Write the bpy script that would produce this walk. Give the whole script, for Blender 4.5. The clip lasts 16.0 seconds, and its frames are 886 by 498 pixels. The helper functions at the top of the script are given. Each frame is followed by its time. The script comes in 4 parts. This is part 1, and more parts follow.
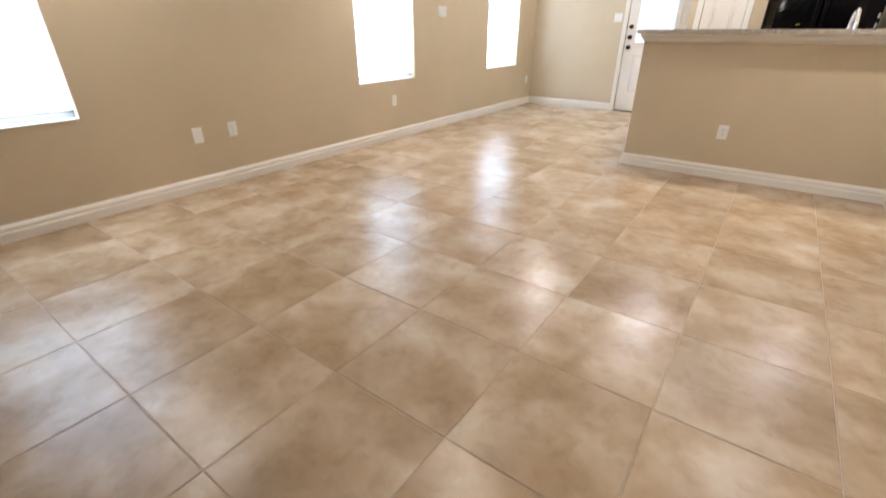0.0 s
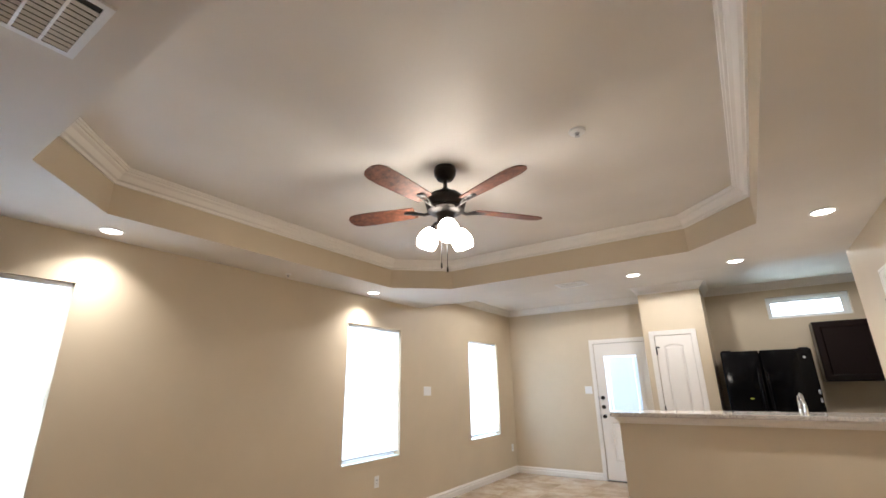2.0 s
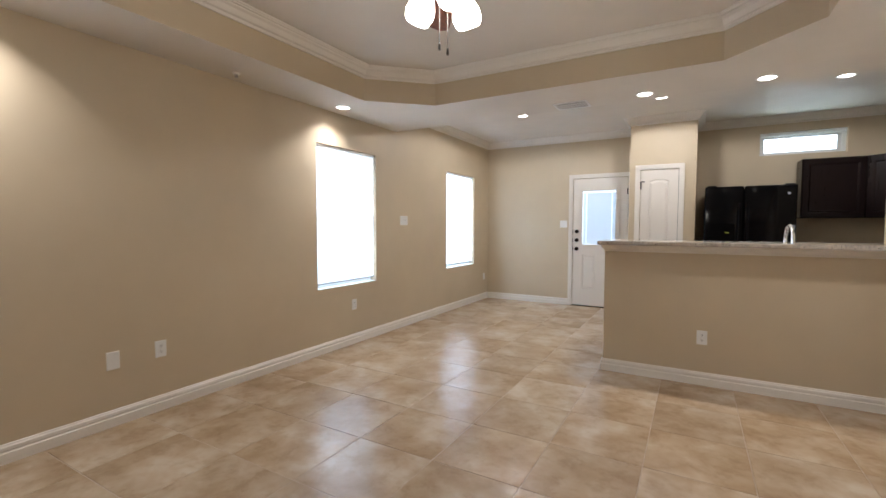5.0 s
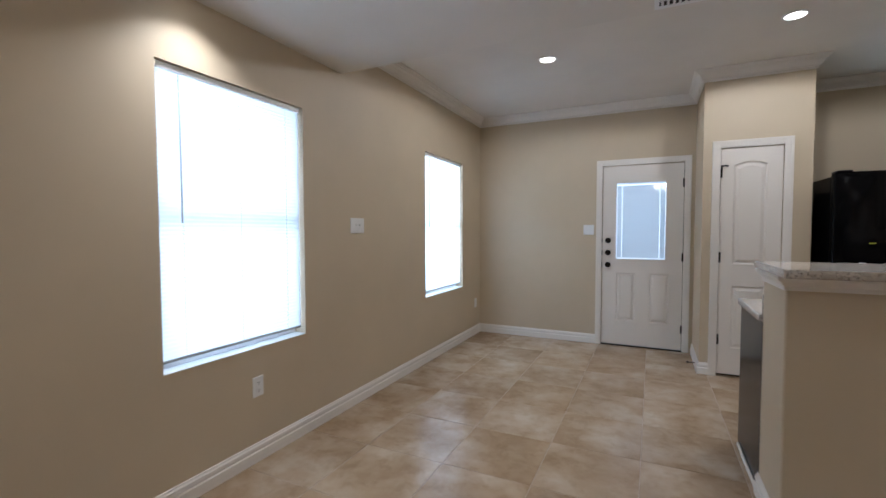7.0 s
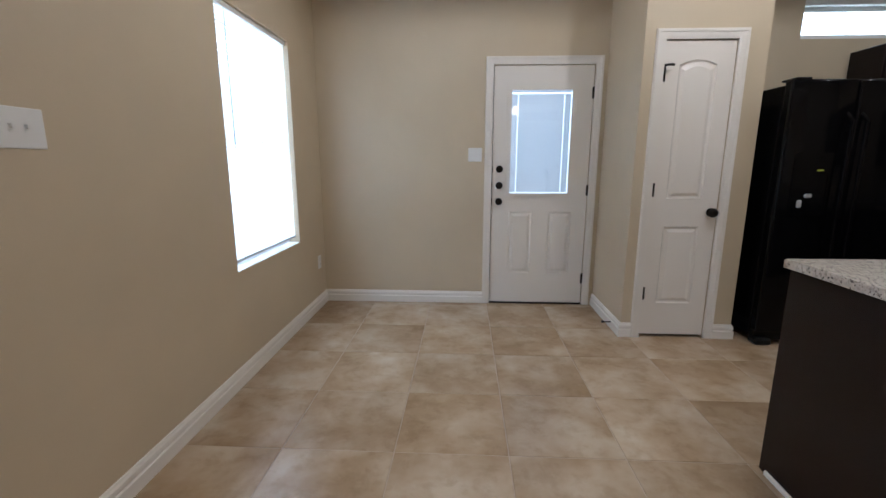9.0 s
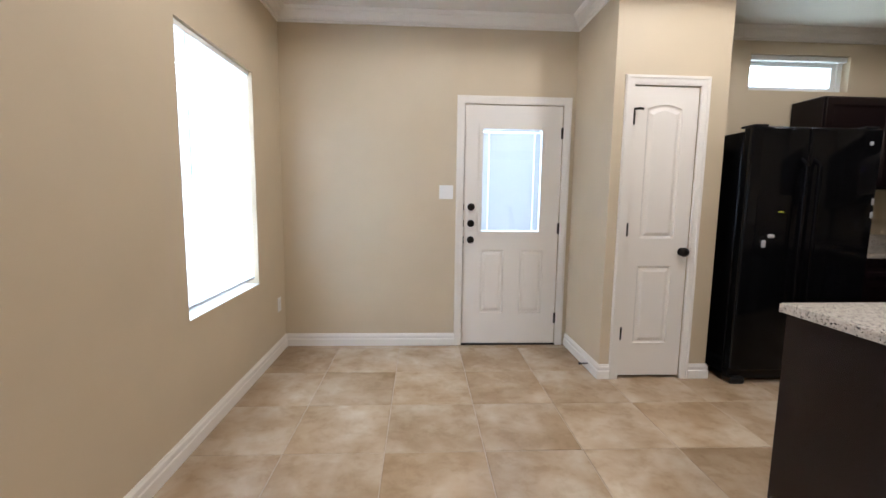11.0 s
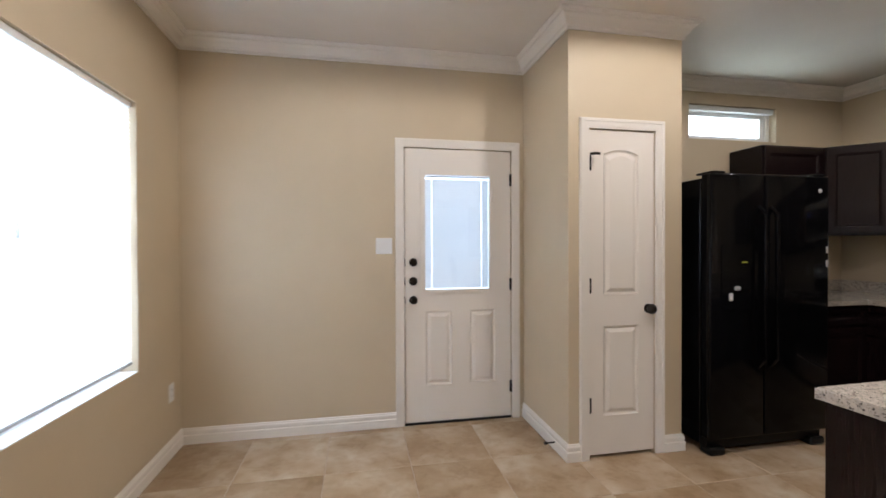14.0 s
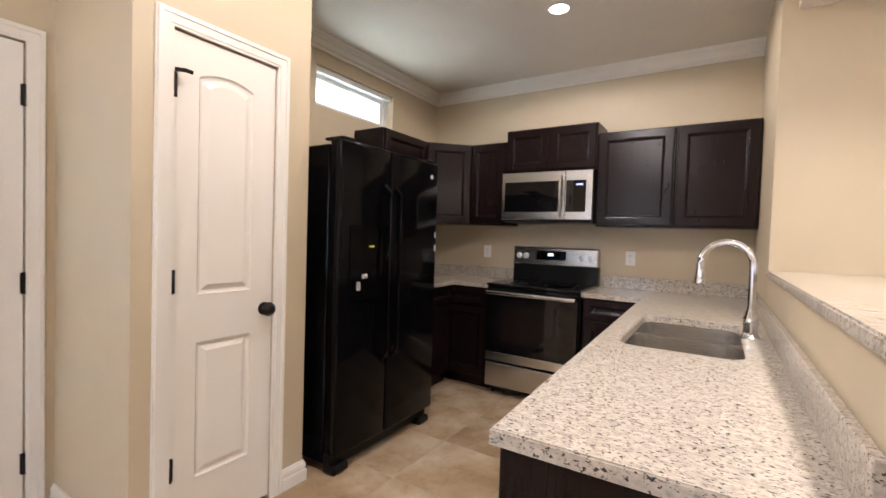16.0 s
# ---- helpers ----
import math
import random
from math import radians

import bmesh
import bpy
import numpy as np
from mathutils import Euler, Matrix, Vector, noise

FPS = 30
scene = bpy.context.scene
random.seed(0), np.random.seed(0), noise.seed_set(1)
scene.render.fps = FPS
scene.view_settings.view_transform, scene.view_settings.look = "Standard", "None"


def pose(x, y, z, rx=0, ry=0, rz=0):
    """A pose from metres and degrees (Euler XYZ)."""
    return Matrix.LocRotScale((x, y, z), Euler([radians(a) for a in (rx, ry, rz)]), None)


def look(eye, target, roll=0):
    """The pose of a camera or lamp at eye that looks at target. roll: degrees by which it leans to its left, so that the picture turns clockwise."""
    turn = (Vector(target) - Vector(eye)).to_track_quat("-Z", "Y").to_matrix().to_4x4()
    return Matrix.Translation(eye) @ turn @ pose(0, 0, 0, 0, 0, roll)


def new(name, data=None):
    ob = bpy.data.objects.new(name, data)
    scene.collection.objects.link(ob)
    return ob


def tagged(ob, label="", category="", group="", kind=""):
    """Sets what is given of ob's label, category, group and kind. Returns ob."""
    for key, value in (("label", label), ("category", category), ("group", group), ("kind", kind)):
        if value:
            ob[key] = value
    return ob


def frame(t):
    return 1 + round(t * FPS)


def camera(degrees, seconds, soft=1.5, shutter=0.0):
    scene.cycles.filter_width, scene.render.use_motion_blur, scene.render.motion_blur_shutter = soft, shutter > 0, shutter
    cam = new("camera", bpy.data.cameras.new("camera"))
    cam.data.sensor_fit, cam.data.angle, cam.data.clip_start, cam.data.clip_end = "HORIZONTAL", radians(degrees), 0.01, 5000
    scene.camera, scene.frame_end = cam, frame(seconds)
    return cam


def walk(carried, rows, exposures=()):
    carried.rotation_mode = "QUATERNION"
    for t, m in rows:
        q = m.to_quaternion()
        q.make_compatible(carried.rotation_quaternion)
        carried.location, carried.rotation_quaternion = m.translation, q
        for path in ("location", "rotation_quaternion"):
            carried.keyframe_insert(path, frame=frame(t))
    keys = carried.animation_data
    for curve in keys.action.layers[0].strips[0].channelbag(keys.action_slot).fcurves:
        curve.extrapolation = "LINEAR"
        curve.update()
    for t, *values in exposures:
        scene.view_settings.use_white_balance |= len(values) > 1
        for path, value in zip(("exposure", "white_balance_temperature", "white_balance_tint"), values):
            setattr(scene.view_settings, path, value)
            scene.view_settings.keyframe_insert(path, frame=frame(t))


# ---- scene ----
cam = camera(90.9, 16.0, 1.5, 0.3)
PATH = [
    (0, (3.575, 2.458, 1.164), (2.526, 3.904, 0.266), -0.0),
    (0.5, (3.515, 2.512, 1.268), (2.394, 4.07, 0.704), -0.9),
    (1, (3.464, 2.456, 1.267), (2.347, 4.104, 1.074), -1.0),
    (1.5, (3.584, 2.454, 1.352), (2.461, 4.092, 1.592), -1.1),
    (2, (3.6, 2.439, 1.41), (2.537, 4.022, 2.013), -0.9),
    (2.5, (3.606, 2.441, 1.43), (2.56, 4.022, 2.067), -0.6),
    (3, (3.607, 2.433, 1.408), (2.558, 4.023, 2.018), -0.7),
    (3.5, (3.582, 2.447, 1.394), (2.512, 4.086, 1.805), 0.4),
    (4, (3.537, 2.457, 1.349), (2.471, 4.143, 1.495), -0.1),
    (4.5, (3.411, 2.537, 1.292), (2.389, 4.253, 1.2), -0.6),
    (7, (2.029, 4.653, 1.321), (1.165, 6.455, 1.237), -0.1),
    (7.5, (1.744, 5.097, 1.284), (1.014, 6.958, 1.22), -0.1),
    (8, (1.538, 5.497, 1.323), (0.966, 7.41, 1.21), 1.0),
    (8.5, (1.347, 5.861, 1.306), (1.142, 7.84, 1.102), -1.1),
    (9, (1.275, 6.15, 1.267), (1.178, 8.109, 0.875), 0.1),
    (11.5, (1.139, 6.305, 1.295), (1.255, 8.299, 1.212), 0.5),
    (12, (1.147, 6.28, 1.348), (1.239, 8.274, 1.459), 0.6),
    (12.5, (1.145, 6.279, 1.346), (1.232, 8.275, 1.434), 1.1),
    (13, (1.097, 6.329, 1.337), (1.24, 8.322, 1.418), 0.9),
    (13.5, (1.093, 6.471, 1.305), (1.305, 8.46, 1.276), 0.4),
    (14, (1.17, 6.794, 1.331), (1.554, 8.757, 1.314), -0.2),
    (14.5, (1.313, 7.116, 1.28), (2.047, 8.977, 1.258), 0.3),
    (15, (1.418, 7.341, 1.319), (2.74, 8.841, 1.268), -1.2),
    (15.5, (1.633, 7.447, 1.307), (3.212, 8.675, 1.274), 0.5),
    (16, (1.716, 7.481, 1.29), (3.404, 8.552, 1.229), 1.8),
]
EXPOSURE = [(0, 0.98, 5700, 11), (1.5, 0.8, 5600, 12), (3, 0.26, 5650, 12), (4.5, 0.3, 5650, 12), (7, -0.35, 5250, 12), (8, -0.62, 5150, 12), (9, -0.27, 5350, 12),
            (11.4, 0.4, 5700, 13), (12, 0.2, 5850, 13), (12.5, 0.12, 5850, 14), (14.5, 0.12, 5950, 16), (15.2, 0.3, 6050, 18), (16, 0.72, 6100, 18)]
walk(cam, [(t, look(eye, target, roll)) for t, eye, target, roll in PATH], EXPOSURE)

# ---- world, sun and lamps ----
world = bpy.data.worlds.new("World")
scene.world = world
world.use_nodes = True
wn = world.node_tree
sky = wn.nodes.new("ShaderNodeTexSky")
sky.sky_type = "NISHITA"
sky.sun_disc = False
sky.sun_elevation, sky.sun_rotation = radians(48), radians(150)
wn.links.new(sky.outputs[0], wn.nodes["Background"].inputs[0])
wn.nodes["Background"].inputs[1].default_value = 0.12

sun_data = bpy.data.lights.new("sun", "SUN")
sun_data.energy, sun_data.angle, sun_data.color = 1.0, radians(12), (1.0, 0.96, 0.9)
sun = new("sun", sun_data)
sun.matrix_world = look((12, -12, 16), (0, 0, 0))


def area(name, eye, target, w, h, power, colour, shape="RECTANGLE"):
    """An area lamp at eye that shines towards target."""
    d = bpy.data.lights.new(name, "AREA")
    d.shape, d.size, d.energy, d.color = shape, w, power, colour
    if shape == "RECTANGLE":
        d.size_y = h
    ob = new(name, d)
    ob.matrix_world = look(eye, target)
    return ob


DAY = (0.80, 0.91, 1.0)
WARM = (1.0, 0.90, 0.77)
WINDOWS = ((2.50, 3.418), (5.89, 6.81), (8.483, 9.424))
SILL, HEAD = 0.65, 2.105
for (y0, y1), power in zip(WINDOWS, (30, 33, 47)):
    area("window_daylight", (-0.42, (y0 + y1) / 2, 1.38), (1, (y0 + y1) / 2, 1.38), 0.98, 1.5, power, DAY)
area("door_daylight", (1.92, 10.55, 1.42), (1.92, 9, 1.42), 0.8, 1.15, 6, (0.74, 0.88, 1.0))
area("transom_daylight", (4.405, 10.75, 2.62), (4.405, 9, 2.36), 2.2, 1.1, 42, DAY)
area("transom_ground_light", (4.405, 10.62, 2.08), (4.405, 9.4, 2.75), 1.6, 0.5, 22, (0.86, 1.0, 0.88))

# recessed lamps: (x, y, ceiling height)
SOFFIT, TOP = 2.445, 2.745
DOWNLIGHTS = ((0.22, 3.48, SOFFIT), (0.22, 6.04, SOFFIT), (2.81, 7.0, SOFFIT), (3.67, 7.0, SOFFIT), (4.17, 5.95, SOFFIT),
              (4.17, 3.5, SOFFIT), (1.22, 8.36, TOP), (2.86, 8.32, TOP), (4.44, 8.4, TOP))
for x, y, z in DOWNLIGHTS:
    if z < 2.6:
        area("downlight_beam", (x, y, z - 0.012), (x, y, 0), 0.11, 0, 5.5, WARM, "DISK").data.spread = radians(118)
    else:
        d = bpy.data.lights.new("downlight_beam", "SPOT")
        d.energy, d.color, d.spot_size, d.spot_blend, d.shadow_soft_size = 49 if x < 4 else 36, WARM, radians(174), 0.2, 0.055
        lamp = new("downlight_beam", d)
        lamp.matrix_world = look((x, y, z - 0.02), (x, y, 0))

# ---- materials ----


def material(name, colour, rough=0.5, metal=0.0):
    m = bpy.data.materials.new(name)
    m.use_nodes = True
    b = m.node_tree.nodes["Principled BSDF"]
    b.inputs["Base Color"].default_value = (*colour, 1)
    b.inputs["Roughness"].default_value = rough
    b.inputs["Metallic"].default_value = metal
    return m, m.node_tree, b


def node(tree, kind, **inputs):
    n = tree.nodes.new(kind)
    for k, v in inputs.items():
        n.inputs[k.replace("_", " ")].default_value = v
    return n


def position(tree, scale=(1, 1, 1)):
    """World position, stretched."""
    g = tree.nodes.new("ShaderNodeNewGeometry")
    m = tree.nodes.new("ShaderNodeMapping")
    m.inputs["Scale"].default_value = scale
    tree.links.new(g.outputs["Position"], m.inputs["Vector"])
    return m.outputs["Vector"]


def noise_of(tree, where, scale, detail=4.0, rough=0.55):
    n = node(tree, "ShaderNodeTexNoise", Scale=scale, Detail=detail, Roughness=rough)
    tree.links.new(where, n.inputs["Vector"])
    return n.outputs["Fac"]


def ramp(tree, fac, stops):
    r = tree.nodes.new("ShaderNodeValToRGB")
    while len(r.color_ramp.elements) < len(stops):
        r.color_ramp.elements.new(0.5)
    for e, (p, c) in zip(r.color_ramp.elements, stops):
        e.position, e.color = p, (*c, 1)
    tree.links.new(fac, r.inputs["Fac"])
    return r.outputs["Color"]


def mix(tree, a, b, fac, how="MIX"):
    n = tree.nodes.new("ShaderNodeMix")
    n.data_type, n.blend_type = "RGBA", how
    for sock, v in ((n.inputs[0], fac), (n.inputs[6], a), (n.inputs[7], b)):
        if isinstance(v, (int, float)):
            sock.default_value = v
        elif isinstance(v, tuple):
            sock.default_value = (*v, 1)
        else:
            tree.links.new(v, sock)
    return n.outputs[2]


def bump(tree, b, height, strength, distance=0.002):
    n = node(tree, "ShaderNodeBump", Strength=strength, Distance=distance)
    tree.links.new(height, n.inputs["Height"])
    tree.links.new(n.outputs["Normal"], b.inputs["Normal"])


def painted(name, colour, rough, grain, strength, vary=0.05):
    """Paint with orange-peel relief and faint large blotches."""
    m, t, b = material(name, colour, rough)
    p = position(t)
    low = noise_of(t, p, 1.3, 3)
    dark = tuple(c * (1 - vary) for c in colour)
    light = tuple(min(c * (1 + vary), 0.95) for c in colour)
    t.links.new(ramp(t, low, ((0.3, dark), (0.7, light))), b.inputs["Base Color"])
    bump(t, b, noise_of(t, p, grain, 3), strength, 0.0015)
    return m


def brushed(name, colour, rough, stretch, metal=1.0):
    m, t, b = material(name, colour, rough, metal)
    f = noise_of(t, position(t, stretch), 30, 4)
    t.links.new(ramp(t, f, ((0.3, tuple(c * 0.95 for c in colour)), (0.7, colour))), b.inputs["Base Color"])
    r = node(t, "ShaderNodeMapRange")
    r.inputs["To Min"].default_value, r.inputs["To Max"].default_value = rough * 0.92, rough * 1.1
    t.links.new(f, r.inputs["Value"])
    t.links.new(r.outputs[0], b.inputs["Roughness"])
    return m


WALL = painted("tan_wall_paint", (0.575, 0.480, 0.338), 0.55, 150, 0.25)
CEIL = painted("ceiling_paint", (0.72, 0.675, 0.61), 0.7, 110, 0.35)
TRIM = painted("white_trim_paint", (0.80, 0.76, 0.70), 0.35, 60, 0.06, 0.02)
DOORPAINT = painted("white_door_paint", (0.80, 0.755, 0.69), 0.38, 90, 0.12, 0.02)
PLASTIC = material("white_plastic", (0.8, 0.8, 0.79), 0.35)[0]
BRONZE = material("dark_bronze", (0.018, 0.014, 0.012), 0.35, 0.7)[0]
# near-black colour standing for the shade inside slots, gaps and the vent duct
GAPSHADE = material("gap_shade", (0.006, 0.006, 0.006), 0.7)[0]
VINYL = material("white_vinyl", (0.8, 0.81, 0.8), 0.4)[0]
BLACKGLOSS, t_, b_ = material("black_appliance", (0.003, 0.003, 0.0035), 0.1)
b_.inputs["Specular IOR Level"].default_value = 0.13
bump(t_, b_, noise_of(t_, position(t_), 5, 1), 0.008, 0.002)
BLACKGLASS = material("black_glass", (0.004, 0.004, 0.005), 0.05)[0]
BLACKPLASTIC, t_, b_ = material("black_plastic", (0.006, 0.006, 0.006), 0.35)
b_.inputs["Specular IOR Level"].default_value = 0.2
GREY = material("grey_plastic", (0.45, 0.45, 0.46), 0.35)[0]
STEEL = brushed("brushed_steel", (0.60, 0.58, 0.55), 0.26, (1, 0.03, 1))
SINKSTEEL = brushed("sink_steel", (0.64, 0.62, 0.59), 0.2, (0.1, 1, 1))
CHROME = material("chrome", (0.85, 0.85, 0.86), 0.06, 1.0)[0]
YELLOW = material("yellow_sticker", (0.5, 0.55, 0.06), 0.5)[0]
BLUELED, t_, b_ = material("blue_display", (0.1, 0.1, 0.6), 0.3)
b_.inputs["Emission Color"].default_value, b_.inputs["Emission Strength"].default_value = (0.25, 0.3, 1, 1), 2.0

# espresso cabinet wood
ESPRESSO, t_, b_ = material("espresso_wood", (0.02, 0.012, 0.010), 0.24)
g_ = noise_of(t_, position(t_, (9, 9, 0.7)), 14, 5)
t_.links.new(ramp(t_, g_, ((0.3, (0.0085, 0.0044, 0.0048)), (0.7, (0.012, 0.0064, 0.0066)))), b_.inputs["Base Color"])
b_.inputs["Specular IOR Level"].default_value = 0.22

# fan blade wood
BLADE, t_, b_ = material("cherry_blade", (0.16, 0.05, 0.025), 0.6)
g_ = noise_of(t_, position(t_, (4, 4, 4)), 9, 5)
t_.links.new(ramp(t_, g_, ((0.3, (0.07, 0.025, 0.014)), (0.7, (0.22, 0.075, 0.035)))), b_.inputs["Base Color"])

# granite: warm white with grey clouds and dark flecks
GRANITE, t_, b_ = material("speckled_granite", (0.6, 0.56, 0.5), 0.08)
p_ = position(t_, (1.9, 1, 1.4))
cloud = ramp(t_, noise_of(t_, p_, 34, 4), ((0.28, (0.34, 0.315, 0.29)), (0.44, (0.49, 0.44, 0.38)), (0.66, (0.61, 0.55, 0.475))))
fleck = ramp(t_, noise_of(t_, p_, 92, 3, 0.6), ((0.385, (1, 1, 1)), (0.41, (0, 0, 0)), (1, (0, 0, 0))))
fleck2 = ramp(t_, noise_of(t_, position(t_, (1.6, 1, 1)), 120, 2, 0.6), ((0.60, (0, 0, 0)), (0.66, (1, 1, 1)), (1, (1, 1, 1))))
c_ = mix(t_, cloud, (0.06, 0.055, 0.055), fleck)
c_ = mix(t_, c_, (0.30, 0.26, 0.23), fleck2)
t_.links.new(c_, b_.inputs["Base Color"])

# floor tile: beige stone look, each tile a little different
TILE, t_, b_ = material("beige_stone_tile", (0.45, 0.35, 0.26), 0.22)
info = t_.nodes.new("ShaderNodeObjectInfo")
add = t_.nodes.new("ShaderNodeVectorMath")
add.operation = "MULTIPLY_ADD"
add.inputs[0].default_value = (37, 53, 11)
cmb = t_.nodes.new("ShaderNodeCombineXYZ")
for i_ in range(3):
    t_.links.new(info.outputs["Random"], cmb.inputs[i_])
t_.links.new(cmb.outputs[0], add.inputs[1])
t_.links.new(position(t_), add.inputs[2])
w_ = add.outputs[0]
warp = node(t_, "ShaderNodeTexNoise", Scale=5.0, Detail=1.0, Roughness=0.5)
t_.links.new(w_, warp.inputs["Vector"])
bend = t_.nodes.new("ShaderNodeVectorMath")
bend.operation = "MULTIPLY_ADD"
bend.inputs[1].default_value = (0.08, 0.08, 0.08)
t_.links.new(warp.outputs["Color"], bend.inputs[0])
t_.links.new(w_, bend.inputs[2])
v_ = bend.outputs[0]
big = ramp(t_, noise_of(t_, v_, 3.0, 4, 0.55), ((0.32, (0.34, 0.237, 0.140)), (0.45, (0.405, 0.297, 0.190)), (0.55, (0.47, 0.363, 0.252)), (0.68, (0.54, 0.445, 0.335))))
mid = ramp(t_, noise_of(t_, v_, 11.0, 6, 0.65), ((0.36, (0.82, 0.79, 0.74)), (0.50, (0.97, 0.96, 0.945)), (0.7, (1.0, 1.0, 1.0))))
c_ = mix(t_, big, mid, 0.8, "MULTIPLY")
tint = ramp(t_, info.outputs["Random"], ((0.0, (0.88, 0.86, 0.83)), (0.5, (1, 1, 1)), (1.0, (0.96, 0.93, 0.88))))
c_ = mix(t_, c_, tint, 1.0, "MULTIPLY")
t_.links.new(c_, b_.inputs["Base Color"])
b_.inputs["Roughness"].default_value = 0.27
b_.inputs["Specular IOR Level"].default_value = 0.4
bump(t_, b_, noise_of(t_, v_, 22.0, 2, 0.5), 0.025, 0.002)
GROUT = painted("tan_grout", (0.44, 0.345, 0.26), 0.85, 300, 0.3, 0.12)

# glass, blinds, lamp glass
GLASS, t_, b_ = material("clear_glass", (0.97, 0.98, 0.98), 0.0)
b_.inputs["Transmission Weight"].default_value = 1.0
b_.inputs["IOR"].default_value = 1.45
BLIND = bpy.data.materials.new("white_blind_vinyl")
BLIND.use_nodes = True
t_ = BLIND.node_tree
b_ = t_.nodes["Principled BSDF"]
b_.inputs["Base Color"].default_value = (0.86, 0.87, 0.87, 1)
b_.inputs["Roughness"].default_value = 0.45
tr_ = node(t_, "ShaderNodeBsdfTranslucent", Color=(0.84, 0.88, 0.90, 1))
mx_ = node(t_, "ShaderNodeMixShader", Fac=0.55)
t_.links.new(b_.outputs[0], mx_.inputs[1])
t_.links.new(tr_.outputs[0], mx_.inputs[2])
t_.links.new(mx_.outputs[0], t_.nodes["Material Output"].inputs[0])


def glowing(name, colour, strength):
    m, t, b = material(name, (0.9, 0.9, 0.88), 0.3)
    b.inputs["Emission Color"].default_value = (*colour, 1)
    b.inputs["Emission Strength"].default_value = strength
    return m


CLOCK = glowing("lit_clock_digits", (0.75, 0.85, 1.0), 3)
LENS = glowing("lit_downlight_lens", (1.0, 0.90, 0.74), 9)
GLOBE = glowing("lit_frosted_globe", (1.0, 0.86, 0.66), 30)

# ---- mesh helpers ----
ORIGIN = {}


def origin(ob):
    return ORIGIN.get(ob.name, Vector((0, 0, 0)))


def finish(name, bm, mat, smooth=False):
    bmesh.ops.recalc_face_normals(bm, faces=bm.faces)
    me = bpy.data.meshes.new(name)
    bm.to_mesh(me)
    bm.free()
    for m in mat if isinstance(mat, (list, tuple)) else (mat,):
        me.materials.append(m)
    if smooth:
        me.polygons.foreach_set("use_smooth", [True] * len(me.polygons))
        me.set_sharp_from_angle(angle=radians(38))
    return me


def thing(name, at, label, category, group="", kind=""):
    ob = new(name)
    ob.empty_display_size = 0.1
    ob.location = at
    ORIGIN[ob.name] = Vector(at)
    return tagged(ob, label, category, group, kind)


def part(name, bm, mat, parent, label="", smooth=False):
    """One mesh, given in world places, under a thing or a part."""
    o = origin(parent)
    bmesh.ops.translate(bm, vec=-o, verts=bm.verts)
    ob = new(name, finish(name, bm, mat, smooth))
    ob.parent = parent
    ORIGIN[ob.name] = o
    return tagged(ob, label)


def solo(name, bm, mat, label, category, kind="", group="", smooth=False):
    return tagged(new(name, finish(name, bm, mat, smooth)), label, category, group, kind)


def box(x0, y0, z0, x1, y1, z1, bev=0.0, bm=None, seg=1):
    """A box between two corners, with rounded edges."""
    b = bmesh.new()
    bmesh.ops.create_cube(b, size=1)
    for v in b.verts:
        v.co = Vector((x0 + (v.co.x + 0.5) * (x1 - x0), y0 + (v.co.y + 0.5) * (y1 - y0), z0 + (v.co.z + 0.5) * (z1 - z0)))
    if bev:
        bmesh.ops.bevel(b, geom=b.edges[:], offset=bev, segments=seg, affect="EDGES", profile=0.5)
    return joined(bm, b)


def joined(bm, b):
    if bm is None:
        return b
    me = bpy.data.meshes.new("scrap")
    b.to_mesh(me)
    b.free()
    bm.from_mesh(me)
    bpy.data.meshes.remove(me)
    return bm


def plate(loops, vec):
    """A flat face bounded by the first loop, with the others as holes, drawn out along vec."""
    bm = bmesh.new()
    edges = []
    for loop in loops:
        vs = [bm.verts.new(p) for p in loop]
        edges += [bm.edges.new((a, b)) for a, b in zip(vs, vs[1:] + vs[:1])]
    bmesh.ops.triangle_fill(bm, use_beauty=True, use_dissolve=False, edges=edges)
    out = bmesh.ops.extrude_face_region(bm, geom=bm.faces[:])
    bmesh.ops.translate(bm, vec=vec, verts=[v for v in out["geom"] if isinstance(v, bmesh.types.BMVert)])
    return bm


def rect(a0, b0, a1, b1, to):
    return [to(a0, b0), to(a1, b0), to(a1, b1), to(a0, b1)]


def rounded(a0, b0, a1, b1, r, to, n=5):
    pts = []
    for ca, cb, s in ((a1 - r, b1 - r, 0), (a0 + r, b1 - r, 90), (a0 + r, b0 + r, 180), (a1 - r, b0 + r, 270)):
        for i in range(n + 1):
            a = radians(s + 90 * i / n)
            pts.append(to(ca + r * math.cos(a), cb + r * math.sin(a)))
    return pts


def sweep(profile, path, closed=False, bm=None):
    """A profile of (out from the wall to the path's right, height) drawn along a path in plan, mitred."""
    b = bm or bmesh.new()
    pts = [Vector((*p, 0)) for p in path]
    n = len(pts)
    rings = []
    for i, p in enumerate(pts):
        d0 = (p - pts[i - 1]).normalized() if (i or closed) else None
        d1 = (pts[(i + 1) % n] - p).normalized() if (i < n - 1 or closed) else None
        d0, d1 = d0 or d1, d1 or d0
        n0, n1 = Vector((d0.y, -d0.x, 0)), Vector((d1.y, -d1.x, 0))
        m = (n0 + n1) / (1 + n0.dot(n1))
        rings.append([b.verts.new(p + m * o + Vector((0, 0, z))) for o, z in profile])
    k = len(profile)
    for i in range(n if closed else n - 1):
        r0, r1 = rings[i], rings[(i + 1) % n]
        for j in range(k):
            b.faces.new((r0[j], r0[(j + 1) % k], r1[(j + 1) % k], r1[j]))
    if not closed:
        b.faces.new(rings[0])
        b.faces.new(rings[-1][::-1])
    return b


